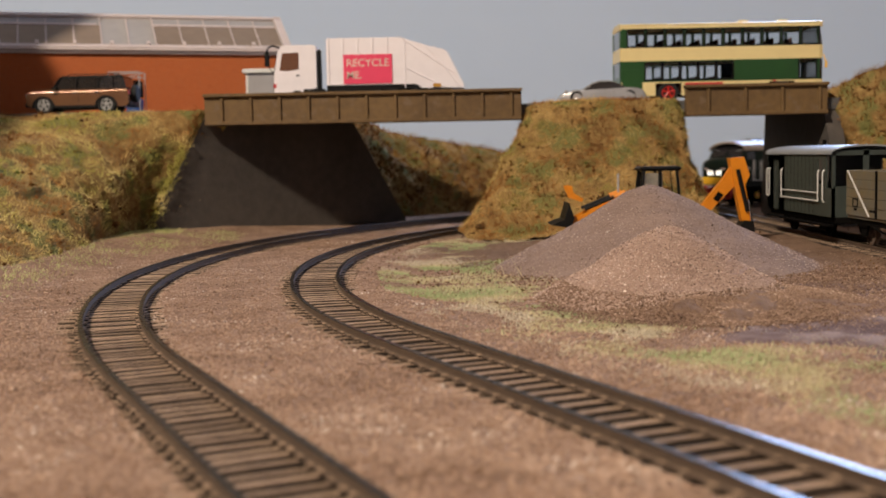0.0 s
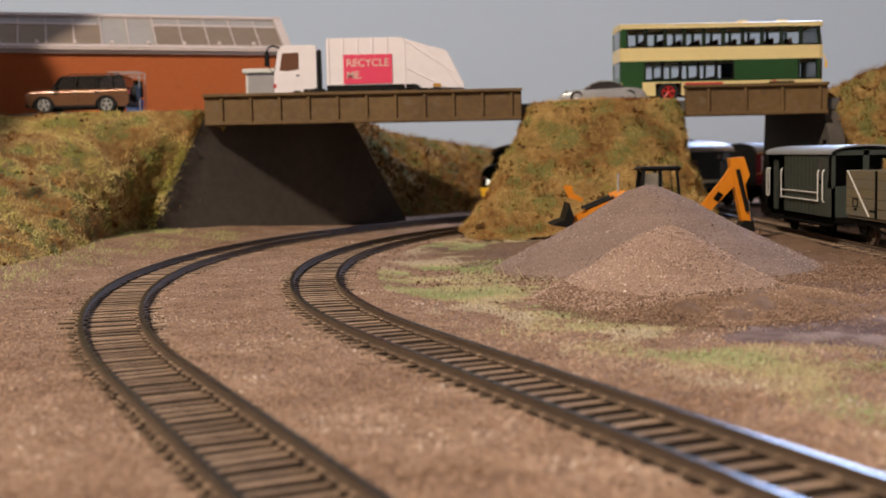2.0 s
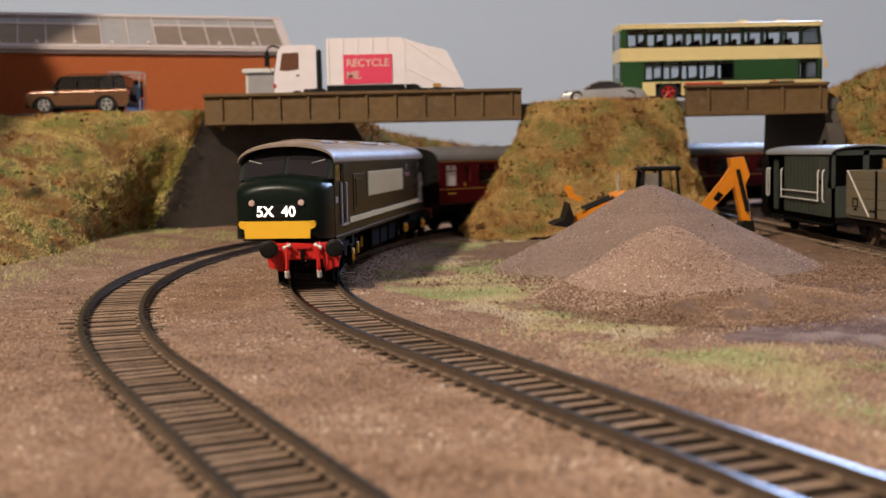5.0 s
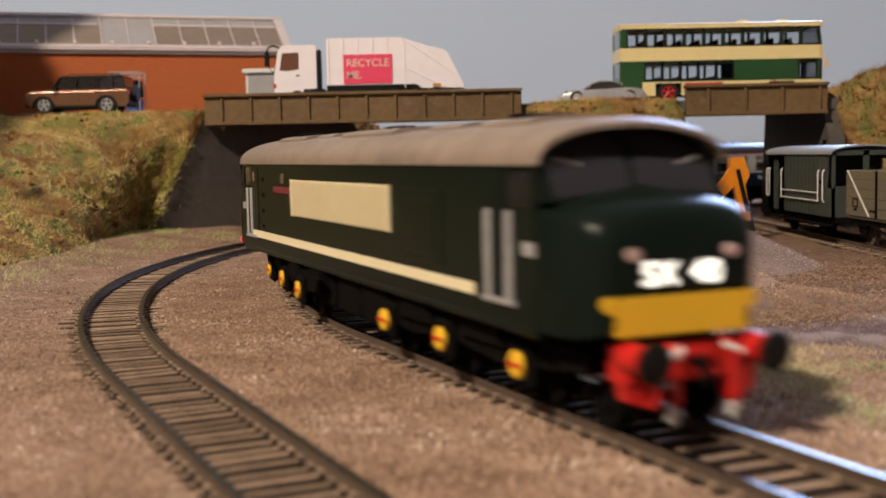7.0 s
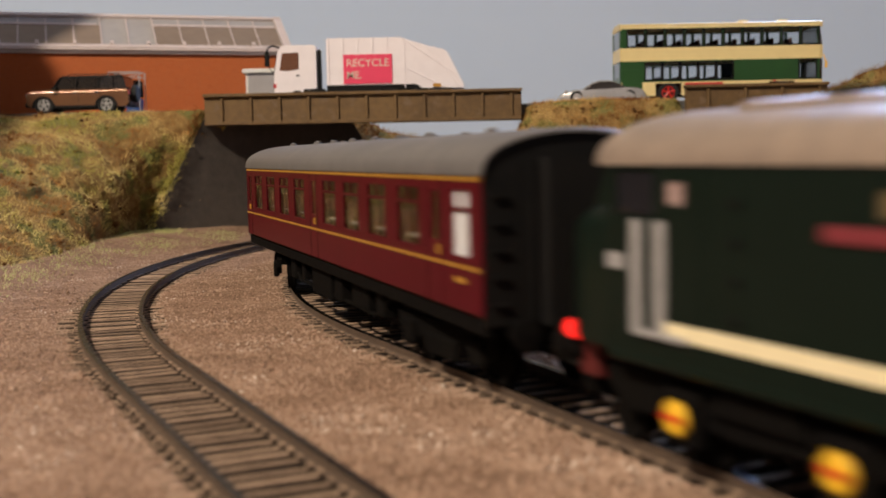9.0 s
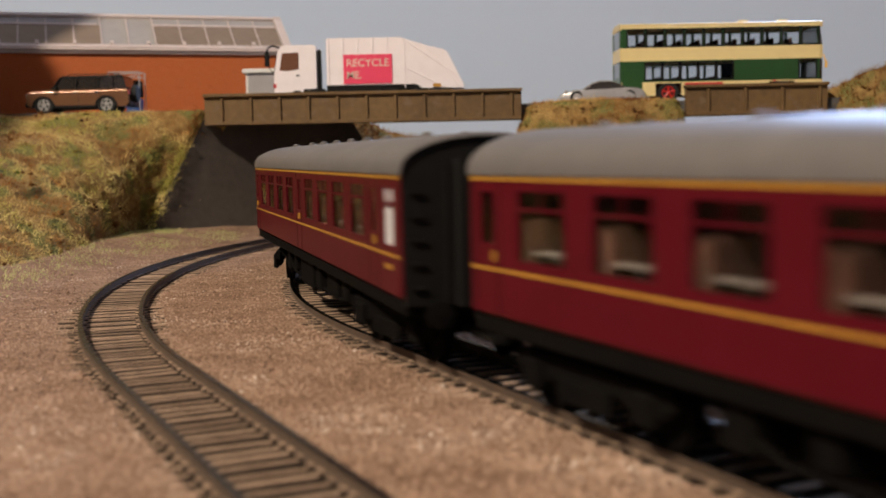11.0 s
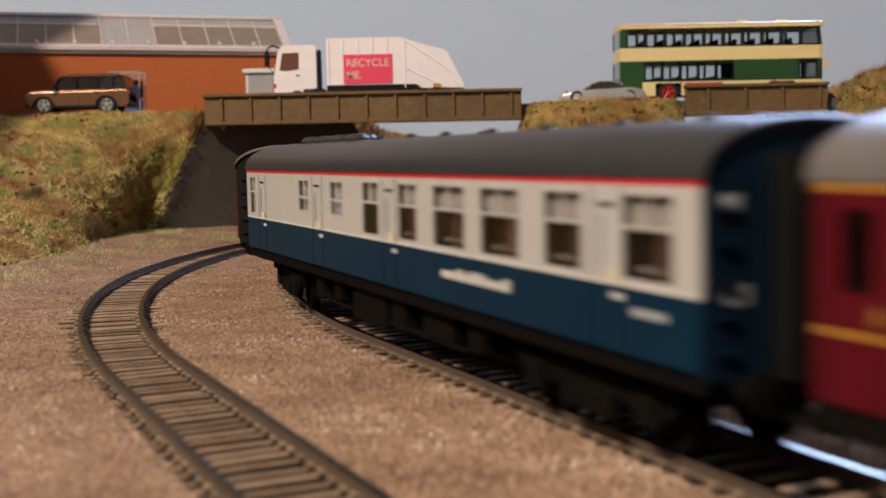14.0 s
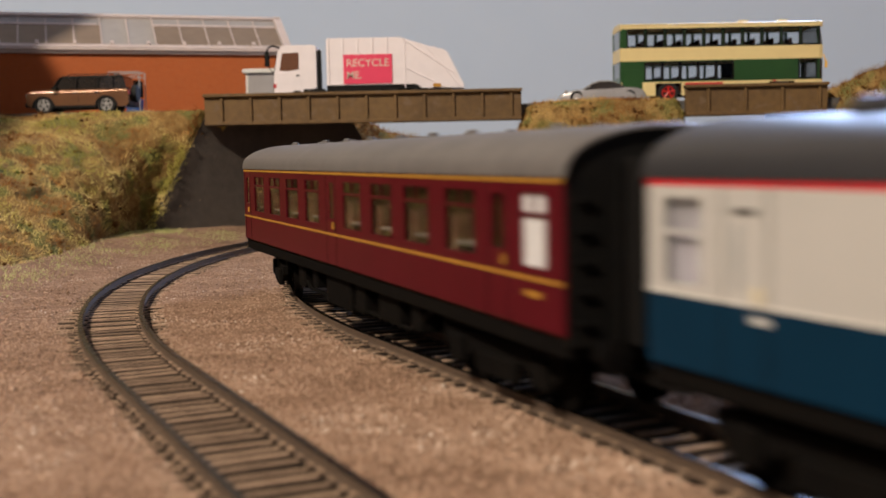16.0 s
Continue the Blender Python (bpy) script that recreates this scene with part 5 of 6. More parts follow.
def build_building(m):
    v = thing("factory_building", "orange brick industrial building with a pale glazed sloping roof", "building", m)
    # x from the west end (-120) to the east corner (214); wall face at y 0
    wall = Mesh()
    pierced(wall, -120, 214, 0, 50, 0, 4, [(-18, 4, 0, 24)])
    part("brick_wall", wall, BRICKWORK, v, "orange brickwork wall")
    side = Mesh()
    side.along_x([(4, 0), (120, 0), (120, 50), (47, 79), (4, 50)], 210, 214)
    part("gable_wall", side, BRICKWORK, v)
    part("back_wall", Mesh().box(-120, 210, 116, 120, 0, 50), BRICKWORK, v)
    part("loading_door", Mesh().box(-18, 4, 1.4, 2.4, 0, 24), TEAL, v, "dark teal loading door")
    for k in range(6):
        part("door_slat", Mesh().box(-17.5, 3.5, 1.0, 1.4, 1 + k * 3.9, 1.4 + k * 3.9), TEAL, v)
    part("fascia", Mesh().box(-121, 216, -2.6, 2.0, 47.4, 51.4, bevel=0.4), ROOFPALE, v, "pale eaves fascia board")
    part("gutter", Mesh().rod((-121, -3.4, 50.4), (216, -3.4, 50.4), 1.1, 8), ROOFPALE, v)

    def slope(u, w, lift):
        # u along the eaves, w from eaves 0 to ridge 1
        return u, -1.5 + 47 * w - lift * 0.52, 51.0 + 28.5 * w + lift * 0.85

    def slab(name, u0, u1, w0, w1, lift0, lift1, mat, label=""):
        r = []
        for lift in (lift0, lift1):
            r.append([slope(u0, w0, lift), slope(u1, w0, lift), slope(u1, w1, lift), slope(u0, w1, lift)])
        return part(name, Mesh().loft(r), mat, v, label)

    slab("roof_deck", -120, 214, 0.0, 1.0, -2.0, 0.0, ROOFGREY)
    part("rear_roof", Mesh().loft([[(-120, 45.5, 79.5), (214, 45.5, 79.5), (214, 121, 50), (-120, 121, 50)], [(-120, 45.5, 77.5), (214, 45.5, 77.5), (214, 121, 48), (-120, 121, 48)]]), ROOFGREY, v)
    slab("ridge_cap", -121, 216, 0.95, 1.03, 0.0, 2.0, ROOFPALE)
    slab("eaves_rail", -121, 216, 0.0, 0.08, 0.0, 1.6, ROOFPALE)
    slab("verge_board", 210, 216, 0.0, 1.0, 0.0, 2.0, ROOFPALE)
    u, k = -118.0, 0
    while u < 206:
        plain = 74 < u < 112
        w = 19.4
        if not plain:
            slab("roof_pane", u + 1.0, min(u + w, 209), 0.10, 0.70, 0.1, 0.6, ROOFPANE, "brown tinted roof pane")
            slab("top_light", u + 1.0, min(u + w, 209), 0.76, 0.93, 0.1, 0.6, ROOFGREY)
        slab("glazing_bar", u - 0.3, u + 0.6, 0.06, 0.97, 0.0, 1.2, ROOFPALE)
        u += w
        k += 1
    slab("purlin", -120, 74, 0.70, 0.75, 0.0, 1.0, ROOFPALE)
    slab("purlin", 114, 212, 0.70, 0.75, 0.0, 1.0, ROOFPALE)
    for k in range(12):
        slab("roof_bracket", -100 + k * 26, -97.5 + k * 26, 0.07, 0.16, 1.0, 2.6, ROOFPALE)
    return v


def build_backhoe(m):
    v = thing("backhoe_loader", "orange-yellow backhoe loader half hidden behind the gravel heap", "excavator", m)
    # x from the loader bucket (0) to the rear; y across; z up
    part("chassis", Mesh().box(26, 76, 5, 17, 5, 12, bevel=1.0), DIGGER, v)
    part("bonnet", Mesh().loft([[(28, y, 12), (46, y, 12), (46, y, 21.5), (29.5, y, 19.5)] for y in (6, 16)]), DIGGER, v)
    part("exhaust_stack", Mesh().rod((36, 8, 20), (36, 8, 37), 0.6, 8), HANDRAIL, v)
    for x, r in ((33, 5.4), (64, 8.4)):
        for y, s in ((2.2, -1), (19.8, 1)):
            wheel_part(v, x, y, r, r, 4.4, YELLOW, s)
    for x, xa in ((46.0, 48.6), (57.0, 57.0), (67.6, 65.6)):
        for y in (2.4, 19.6):
            part("cab_pillar", Mesh().rod((x, y, 14), (xa, y * 0.92 + 0.9, 38.6), 0.85, 6), BLACK, v)
    part("cab_glass", Mesh().loft([[(46.6, y, 15), (49, y2, 38), (65, y2, 38), (67.2, y, 15)] for y, y2 in ((3.0, 3.6), (19.0, 18.4))]), PANE, v)
    part("cab_back_panel", Mesh().loft([[(47.2, y, 15), (49.4, y, 37), (58.4, y, 37), (58.4, y, 15)] for y in (3.6, 4.4)]), DIGGERGREY, v, "pale cab side panel")
    part("cab_seat", Mesh().box(56, 63, 7, 15, 14, 19, bevel=0.8).box(61, 63.4, 7, 15, 18, 28, bevel=0.8), BLACK, v)
    part("cab_roof", Mesh().box(46.4, 68.0, 1.6, 20.4, 38.2, 40.4, bevel=1.0), BLACK, v)
    for y in (3.5, 18.5):
        part("loader_arm", Mesh().loft([[(x, y + d, z) for x, z in ((44, 24), (42, 26.2), (22, 19), (10, 13), (11.4, 11), (24, 16.4))] for d in (-0.7, 0.7)]), DIGGER, v)
        part("loader_link", Mesh().loft([[(x, y + d, z) for x, z in ((8.4, 31.0), (11.2, 31.4), (12.2, 27.5), (17.0, 24.6), (16.4, 22.8), (11.0, 24.6))] for d in (-0.9, 0.9)]), DIGGER, v)
        part("loader_ram", Mesh().rod((18, y, 19), (38, y, 27), 0.9, 8), BLACK, v)
        part("ram_end", Mesh().rod((33, y, 25), (39, y, 27.4), 1.6, 8), DIGGER, v)
    part("loader_bucket", Mesh().loft([[(x, y, z) for x, z in ((9.5, 22.5), (12.0, 15.0), (10.5, 9.5), (0.0, 11.5), (7.0, 14.0))] for y in (-1.5, 23.5)]), BLACK, v, "dark loader bucket")
    # rear boom raised, dipper hanging
    part("boom", Mesh().loft([[(x, y, z) for x, z in ((77, 16.5), (81, 13.5), (97, 29.5), (101, 43.0), (97.5, 43.5), (91.5, 34.0))] for y in (8.4, 12.6)]), DIGGER, v)
    part("dipper", Mesh().loft([[(x, y, z) for x, z in ((94.0, 44.0), (101.5, 44.5), (104.6, 35.0), (102.2, 30.0), (105.4, 10.5), (100.8, 10.2), (96.5, 30.0))] for y in (7.4, 13.6)]), DIGGER, v)
    part("boom_ram", Mesh().rod((98, 6.6, 38), (103.2, 6.6, 16), 1.1, 8), BLACK, v)
    part("ram_rod", Mesh().rod((103.6, 6.6, 22), (105.2, 6.6, 11), 0.6, 8), CHROME, v)
    part("kingpost", Mesh().box(75, 80, 7.5, 13.5, 6, 18, bevel=0.6), DIGGER, v)
    part("rear_bucket", Mesh().loft([[(x, y, z) for x, z in ((101, 11.5), (106, 11.0), (107, 5.5), (100, 3.5), (97.5, 6.0))] for y in (5.5, 15.5)]), BLACK, v)
    part("maker_plate", Mesh().loft([[(x, 8.2, z) for x, z in ((85.5, 23.0), (88.2, 21.0), (91.0, 25.0), (88.4, 26.8))], [(x, 8.45, z) for x, z in ((85.5, 23.0), (88.2, 21.0), (91.0, 25.0), (88.4, 26.8))]]), FRAME, v)
    part("stabiliser", Mesh().box(74, 77, 0.5, 2.5, 1.0, 15, bevel=0.4), DIGGER, v)
    return v


def spoked_wheel(parent, x, y, r, mat):
    m = Mesh().lathe((x, y, r), (0, -1, 0), [(r * 1.07, -1.0), (r * 1.07, -0.4), (r, -0.3), (r, 0.9), (r * 0.82, 0.9), (r * 0.82, 0.0)], 24)
    m.lathe((x, y, r), (0, -1, 0), [(1.6, -0.4), (1.6, 1.2), (0.5, 1.3)], 12)
    for k in range(6):
        a = math.pi * k / 3
        m.rod((x, y - 0.3, r), (x + r * 0.84 * math.cos(a), y - 0.3, r + r * 0.84 * math.sin(a)), 0.55, 6)
    return part("wheel", m, mat, parent)


def build_brake_van(m):
    v = thing("brake_van", "grey-green goods brake van with white handrails on the siding", "brake van", m)
    # x along the van (0..108), near side at y 0, width 33, z from the rail
    L, W = 108.0, 33.0
    for y0, y1 in ((0.0, 0.9), (W - 0.9, W)):
        part("side_wall", pierced(Mesh(), 9, L - 9, 11, 42.6, y0, y1, [(L - 22, L - 14, 27, 39)]), VANGREY, v)
        for x0, x1 in ((0, 9), (L - 9, L)):
            part("veranda_side", Mesh().box(x0, x1, y0, y1, 11, 25), VANGREY, v)
        part("footboard", Mesh().box(2, L - 2, y0 - 1.2, y1 + 1.2, 6.4, 7.2), FRAME, v)
    for x in (0.0, L - 0.9):
        for y0 in (0, W - 1.6):
            part("end_post", Mesh().box(x, x + 0.9, y0, y0 + 1.6, 11, 42.6), VANGREY, v)
        part("end_post", Mesh().box(x, x + 0.9, W / 2 - 1.4, W / 2 + 1.4, 11, 43.8), VANGREY, v)
        part("end_panel", Mesh().box(x, x + 0.9, 0.9, W - 0.9, 11, 26), VANGREY, v)
        part("end_rail", Mesh().box(x, x + 0.9, 0.9, W - 0.9, 41, 43.4), VANGREY, v)
    for x in (10, L - 11):
        part("cabin_end", pierced(Mesh(), 0.9, W - 0.9, 11, 43, 0, 0.9, [(12, 21, 11, 38)]), VANGREY, v)
        e = v.children[-1]
        e.matrix_local = pose((x + 0.9) * 0.001, 0, 0, 0, 0, 90)
    for k in range(14):
        x = 12 + k * 6.2
        if x < L - 24:
            part("plank_gap", Mesh().box(x, x + 0.18, -0.06, 0.0, 11.4, 42), FRAME, v)
    a = [(y + W / 2, z) for y, z in arch(W / 2 + 1.0, 42.4, 46.2, 14)]
    part("roof", Mesh().along_x(a + [(y, z - 0.8) for y, z in a[::-1]], -1.5, L + 1.5), VANROOF, v, smooth=True)
    part("chimney", Mesh().rod((48, W / 2, 45.5), (48, W / 2, 49.0), 1.1, 10), FRAME, v)
    for x0, x1 in ((30, 91), (2.5, 7.5)):
        part("handrail", Mesh().tube([(x0, -0.4, 34), (x0, -1.3, 33), (x0, -1.3, 18.5), (x1, -1.3, 18.5), (x1, -1.3, 33), (x1, -0.4, 34)], 0.34), WHITE, v, "white painted handrail")
    part("handrail", Mesh().rod((30, -1.3, 22.5), (91, -1.3, 22.5), 0.3), WHITE, v)
    part("handrail", Mesh().tube([(98, -0.4, 34), (98, -1.3, 33), (98, -1.3, 19), (98, -0.4, 18)], 0.34), WHITE, v)
    part("underframe", Mesh().box(0, L, 2, W - 2, 8.0, 11.0), FRAME, v)
    for x in (24, 84):
        for y in (W / 2 - 8.6, W / 2 + 8.6):
            spoked_wheel(v, x, y, 6.2, FRAME)
        part("axle_guard", Mesh().box(x - 4, x + 4, 3.0, 4.4, 3.6, 9.0, bevel=0.5), FRAME, v)
    for x in (46, 60):
        part("ballast_box", Mesh().box(x - 5, x + 5, 5, W - 5, 4.5, 8.0, bevel=0.5), FRAME, v)
    return v


def build_open_wagon(m):
    v = thing("open_wagon", "weathered grey open wagon with a white diagonal stripe on the siding", "wagon", m)
    L, W = 76.0, 32.0
    for k in range(5):
        z = 13.4 + k * 4.2
        for y0, y1 in ((0, 1.0), (W - 1.0, W)):
            part("plank", Mesh().box(0, L, y0, y1, z, z + 4.05, bevel=0.15), WAGONGREY, v)
        for x in (0, L - 1):
            part("end_plank", Mesh().box(x, x + 1.0, 1.0, W - 1.0, z, z + 4.05, bevel=0.15), WAGONGREY, v)
    part("floor", Mesh().box(0.5, L - 0.5, 0.8, W - 0.8, 12.2, 13.6), WAGONGREY, v)
    part("solebar", Mesh().box(0, L, 2.0, W - 2, 9.4, 12.6), FRAME, v)
    part("stripe", Mesh().loft([[(x, y, z) for x, z in ((1.0, 34.2), (2.8, 34.2), (29.5, 13.8), (27.7, 13.8))] for y in (-0.25, 0.0)]), WHITE, v, "white diagonal stripe")
    for x in (12.0, 31.0, 35.0):
        part("marking_bar", Mesh().box(x - 1.6, x + 1.6, -0.2, 0.0, 16.0, 17.0), FRAME, v)
    part("marking_frame", pierced(Mesh(), 8.5, 15.0, 17.6, 21.6, -0.2, 0.0, [(9.2, 14.3, 18.2, 21.0)]), FRAME, v)
    for x in (14, 60):
        for y in (W / 2 - 8.6, W / 2 + 8.6):
            spoked_wheel(v, x, y, 6.4, RUST)
        part("axle_guard", Mesh().along_y([(x - 5, 9.6), (x + 5, 9.6), (x + 2, 4.2), (x - 2, 4.2)], 3.2, 4.4), FRAME, v)
        part("leaf_spring", Mesh().box(x - 6, x + 6, 2.4, 4.0, 8.2, 9.6, bevel=0.3), FRAME, v)
    part("brake_lever", Mesh().rod((30, 1.6, 9), (58, 1.2, 5.6), 0.5), FRAME, v)
    part("side_strap", Mesh().box(36, 38, -0.4, 0.0, 13.4, 34.4), FRAME, v)
    return v


def build_roll_cage(m):
    v = thing("roll_cage", "blue storage bins in a pale tubular cage by the wall", "storage cage", m)
    for k in range(2):
        part("bin", Mesh().box(11, 20, 1, 14, 0.8 + k * 12.5, 12.2 + k * 12.5, bevel=0.5), BINBLUE if k == 0 else FRAME, v, "blue plastic bin" if k == 0 else "dark grey bin")
    for y in (0, 15):
        part("cage_frame", Mesh().tube([(0, y, 0.8), (0, y, 30.5), (21, y, 30.5), (21, y, 0.8)], 0.42), HANDRAIL, v)
        part("cage_rail", Mesh().rod((0, y, 27.5), (21, y, 27.5), 0.3), HANDRAIL, v)
    part("cage_base", Mesh().box(-0.4, 21.4, -0.4, 15.4, 0, 0.9), FRAME, v)
    return v


def build_cabinet(m):
    v = thing("utility_kiosk", "small pale kiosk with white flat roof by the building", "kiosk", m)
    part("body", Mesh().box(0, 26, 0, 16, 0, 30, bevel=0.3), ROOFGREY, v)
    part("roof", Mesh().box(-2.4, 28, -2.4, 18, 30, 33.2, bevel=0.5), WHITE, v, "white flat roof slab")
    for x in (-0.2, 24.8):
        part("corner_post", Mesh().box(x, x + 1.6, -0.5, 0.9, 0, 30), WHITE, v)
    part("door", Mesh().box(6, 19, -0.4, 0.0, 0.6, 26), ROOFGREY, v)
    return v


def brickwork():
    mat = bpy.data.materials.new("orange_brickwork")
    mat.use_nodes = True
    n, li = mat.node_tree.nodes, mat.node_tree.links
    b = n["Principled BSDF"]
    b.inputs["Roughness"].default_value = 0.85
    co, mp, br, ns = n.new("ShaderNodeTexCoord"), n.new("ShaderNodeMapping"), n.new("ShaderNodeTexBrick"), n.new("ShaderNodeTexNoise")
    mp.inputs["Rotation"].default_value = (radians(90), 0, 0)
    li.new(co.outputs["Object"], mp.inputs["Vector"])
    br.inputs["Scale"].default_value = 300
    br.inputs["Mortar Size"].default_value = 0.03
    br.inputs["Color1"].default_value, br.inputs["Color2"].default_value, br.inputs["Mortar"].default_value = (0.50, 0.112, 0.02, 1), (0.42, 0.09, 0.016, 1), (0.45, 0.14, 0.05, 1)
    li.new(mp.outputs["Vector"], br.inputs["Vector"])
    ns.inputs["Scale"].default_value = 30
    li.new(co.outputs["Object"], ns.inputs["Vector"])
    mx = n.new("ShaderNodeMix")
    mx.data_type, mx.blend_type = "RGBA", "MULTIPLY"
    mx.inputs["Factor"].default_value = 0.4
    li.new(br.outputs["Color"], mx.inputs["A"])
    li.new(ns.outputs["Color"], mx.inputs["B"])
    li.new(br.outputs["Color"], b.inputs["Base Color"])
    bp = n.new("ShaderNodeBump")
    bp.inputs["Strength"].default_value, bp.inputs["Distance"].default_value = 0.4, 0.0003
    li.new(br.outputs["Fac"], bp.inputs["Height"])
    bp.invert = True
    li.new(bp.outputs["Normal"], b.inputs["Normal"])
    return mat


BRICKWORK = brickwork()

build_bus(mm(118.5, 742, ROAD_Z))
build_truck(mm(-108.2, 740, ROAD_Z))
build_four_by_four(mm(-267.5, 735, ROAD_Z))
build_sports_car(mm(78.0, 735, ROAD_Z))
build_building(mm(-318.0, 811, ROAD_Z, 18.5))
build_roll_cage(mm(-229.0, 790, ROAD_Z))
build_cabinet(mm(-139.0, 820, ROAD_Z))
build_backhoe(mm(56.0, 582, 0.5))
# the siding runs towards the viewer: the vehicles' near sides face west
build_brake_van(mm(205.6 - 16.5, 656, RAIL_TOP, -90))
build_open_wagon(mm(205.6 - 16.0, 530, RAIL_TOP, -90))


# ---- loose ground cover: grains, fibres, tufts ----
def ramp_material(name, stops, rough=0.9, patch=30.0, share=0.28):
    """Colours picked by a mix of broad patches and each piece's own chance."""
    mat = bpy.data.materials.new(name)
    mat.use_nodes = True
    n, li = mat.node_tree.nodes, mat.node_tree.links
    b = n["Principled BSDF"]
    b.inputs["Roughness"].default_value = rough
    b.inputs["Specular IOR Level"].default_value = 0.1
    co, ns, geo = n.new("ShaderNodeTexCoord"), n.new("ShaderNodeTexNoise"), n.new("ShaderNodeNewGeometry")
    ns.inputs["Scale"].default_value, ns.inputs["Detail"].default_value = patch, 2
    li.new(co.outputs["Object"], ns.inputs["Vector"])
    st = n.new("ShaderNodeMapRange")
    st.inputs["From Min"].default_value, st.inputs["From Max"].default_value = 0.39, 0.61
    li.new(ns.outputs["Fac"], st.inputs["Value"])
    mx = n.new("ShaderNodeMix")
    mx.inputs["Factor"].default_value = share
    li.new(st.outputs["Result"], mx.inputs["A"])
    li.new(geo.outputs["Random Per Island"], mx.inputs["B"])
    rp = n.new("ShaderNodeValToRGB")
    while len(rp.color_ramp.elements) < len(stops):
        rp.color_ramp.elements.new(0.5)
    for e, (p, c) in zip(rp.color_ramp.elements, stops):
        e.position, e.color = p, (*c, 1)
    li.new(mx.outputs["Result"], rp.inputs["Fac"])
    li.new(rp.outputs["Color"], b.inputs["Base Color"])
    return mat


FIBRE = ramp_material("grass_fibre", [(0.0, (0.14, 0.055, 0.016)), (0.16, (0.40, 0.16, 0.04)), (0.30, (0.70, 0.48, 0.18)), (0.52, (0.82, 0.67, 0.28)), (0.78, (0.66, 0.57, 0.17)), (1.0, (0.33, 0.31, 0.065))], share=0.10, patch=30)
FOOTFIBRE = ramp_material("foot_fibre", [(0.0, (0.30, 0.19, 0.10)), (0.3, (0.52, 0.46, 0.24)), (0.6, (0.56, 0.56, 0.24)), (1.0, (0.42, 0.46, 0.16))], share=0.25, patch=30)
DRYFIBRE = ramp_material("dry_fibre", [(0.0, (0.13, 0.05, 0.014)), (0.25, (0.36, 0.155, 0.038)), (0.5, (0.60, 0.37, 0.13)), (0.72, (0.66, 0.47, 0.19)), (0.86, (0.48, 0.36, 0.11)), (1.0, (0.33, 0.28, 0.075))], share=0.12, patch=38)
VERGE = ramp_material("verge_fibre", [(0.0, (0.60, 0.48, 0.37)), (0.28, (0.64, 0.58, 0.43)), (0.5, (0.64, 0.54, 0.32)), (0.75, (0.46, 0.51, 0.27)), (1.0, (0.33, 0.41, 0.18))], patch=16)
SCRUB = ramp_material("scrub_fibre", [(0.0, (0.085, 0.035, 0.010)), (0.35, (0.25, 0.10, 0.024)), (0.65, (0.34, 0.19, 0.05)), (0.9, (0.23, 0.17, 0.04)), (1.0, (0.14, 0.13, 0.03))])
CLUMP = ramp_material("foam_clump", [(0.0, (0.045, 0.025, 0.010)), (0.5, (0.16, 0.075, 0.022)), (0.8, (0.20, 0.14, 0.035)), (1.0, (0.10, 0.12, 0.025))], patch=60, share=0.6)
YARD = material("yard_concrete", (0.23, 0.155, 0.13), 0.95, other=(0.12, 0.072, 0.058), scale=110, mix=0.6, bump=0.8, bump_scale=1100, spots=(50, (0.54, 0.68), (0.29, 0.215, 0.19)))
EARTH = material("dark_earth", (0.25, 0.16, 0.108), 0.95, other=(0.15, 0.093, 0.062), scale=160, bump=1.0, bump_scale=1200)
DIRT = ramp_material("dirt_crumb", [(0.0, (0.12, 0.072, 0.048)), (0.5, (0.24, 0.153, 0.105)), (0.85, (0.34, 0.225, 0.16)), (1.0, (0.50, 0.37, 0.28))], patch=40, share=0.7)
STONE = ramp_material("ballast_grain", [(0.0, (0.11, 0.064, 0.04)), (0.22, (0.305, 0.19, 0.128)), (0.6, (0.46, 0.31, 0.218)), (0.9, (0.53, 0.375, 0.28)), (0.97, (0.80, 0.68, 0.57))], patch=34, share=0.62)
BACKSTONE = ramp_material("back_heap_grain", [(0.0, (0.12, 0.08, 0.062)), (0.28, (0.28, 0.20, 0.163)), (0.6, (0.41, 0.302, 0.252)), (0.88, (0.48, 0.368, 0.314)), (0.97, (0.75, 0.64, 0.56))], patch=24, share=0.8)
HEAPSTONE = ramp_material("heap_grain", [(0.0, (0.13, 0.085, 0.065)), (0.28, (0.37, 0.258, 0.20)), (0.6, (0.54, 0.39, 0.312)), (0.86, (0.63, 0.475, 0.39)), (0.95, (0.85, 0.72, 0.62))], patch=20, share=0.8)
rng = np.random.default_rng(11)


def stuff(name, verts, faces, mat, label, category):
    me = bpy.data.meshes.new(name)
    me.from_pydata((np.asarray(verts) * 0.001).tolist(), [], faces)
    me.materials.append(mat)
    ob = new(name, me)
    return tagged(ob, label, category, kind="stuff")


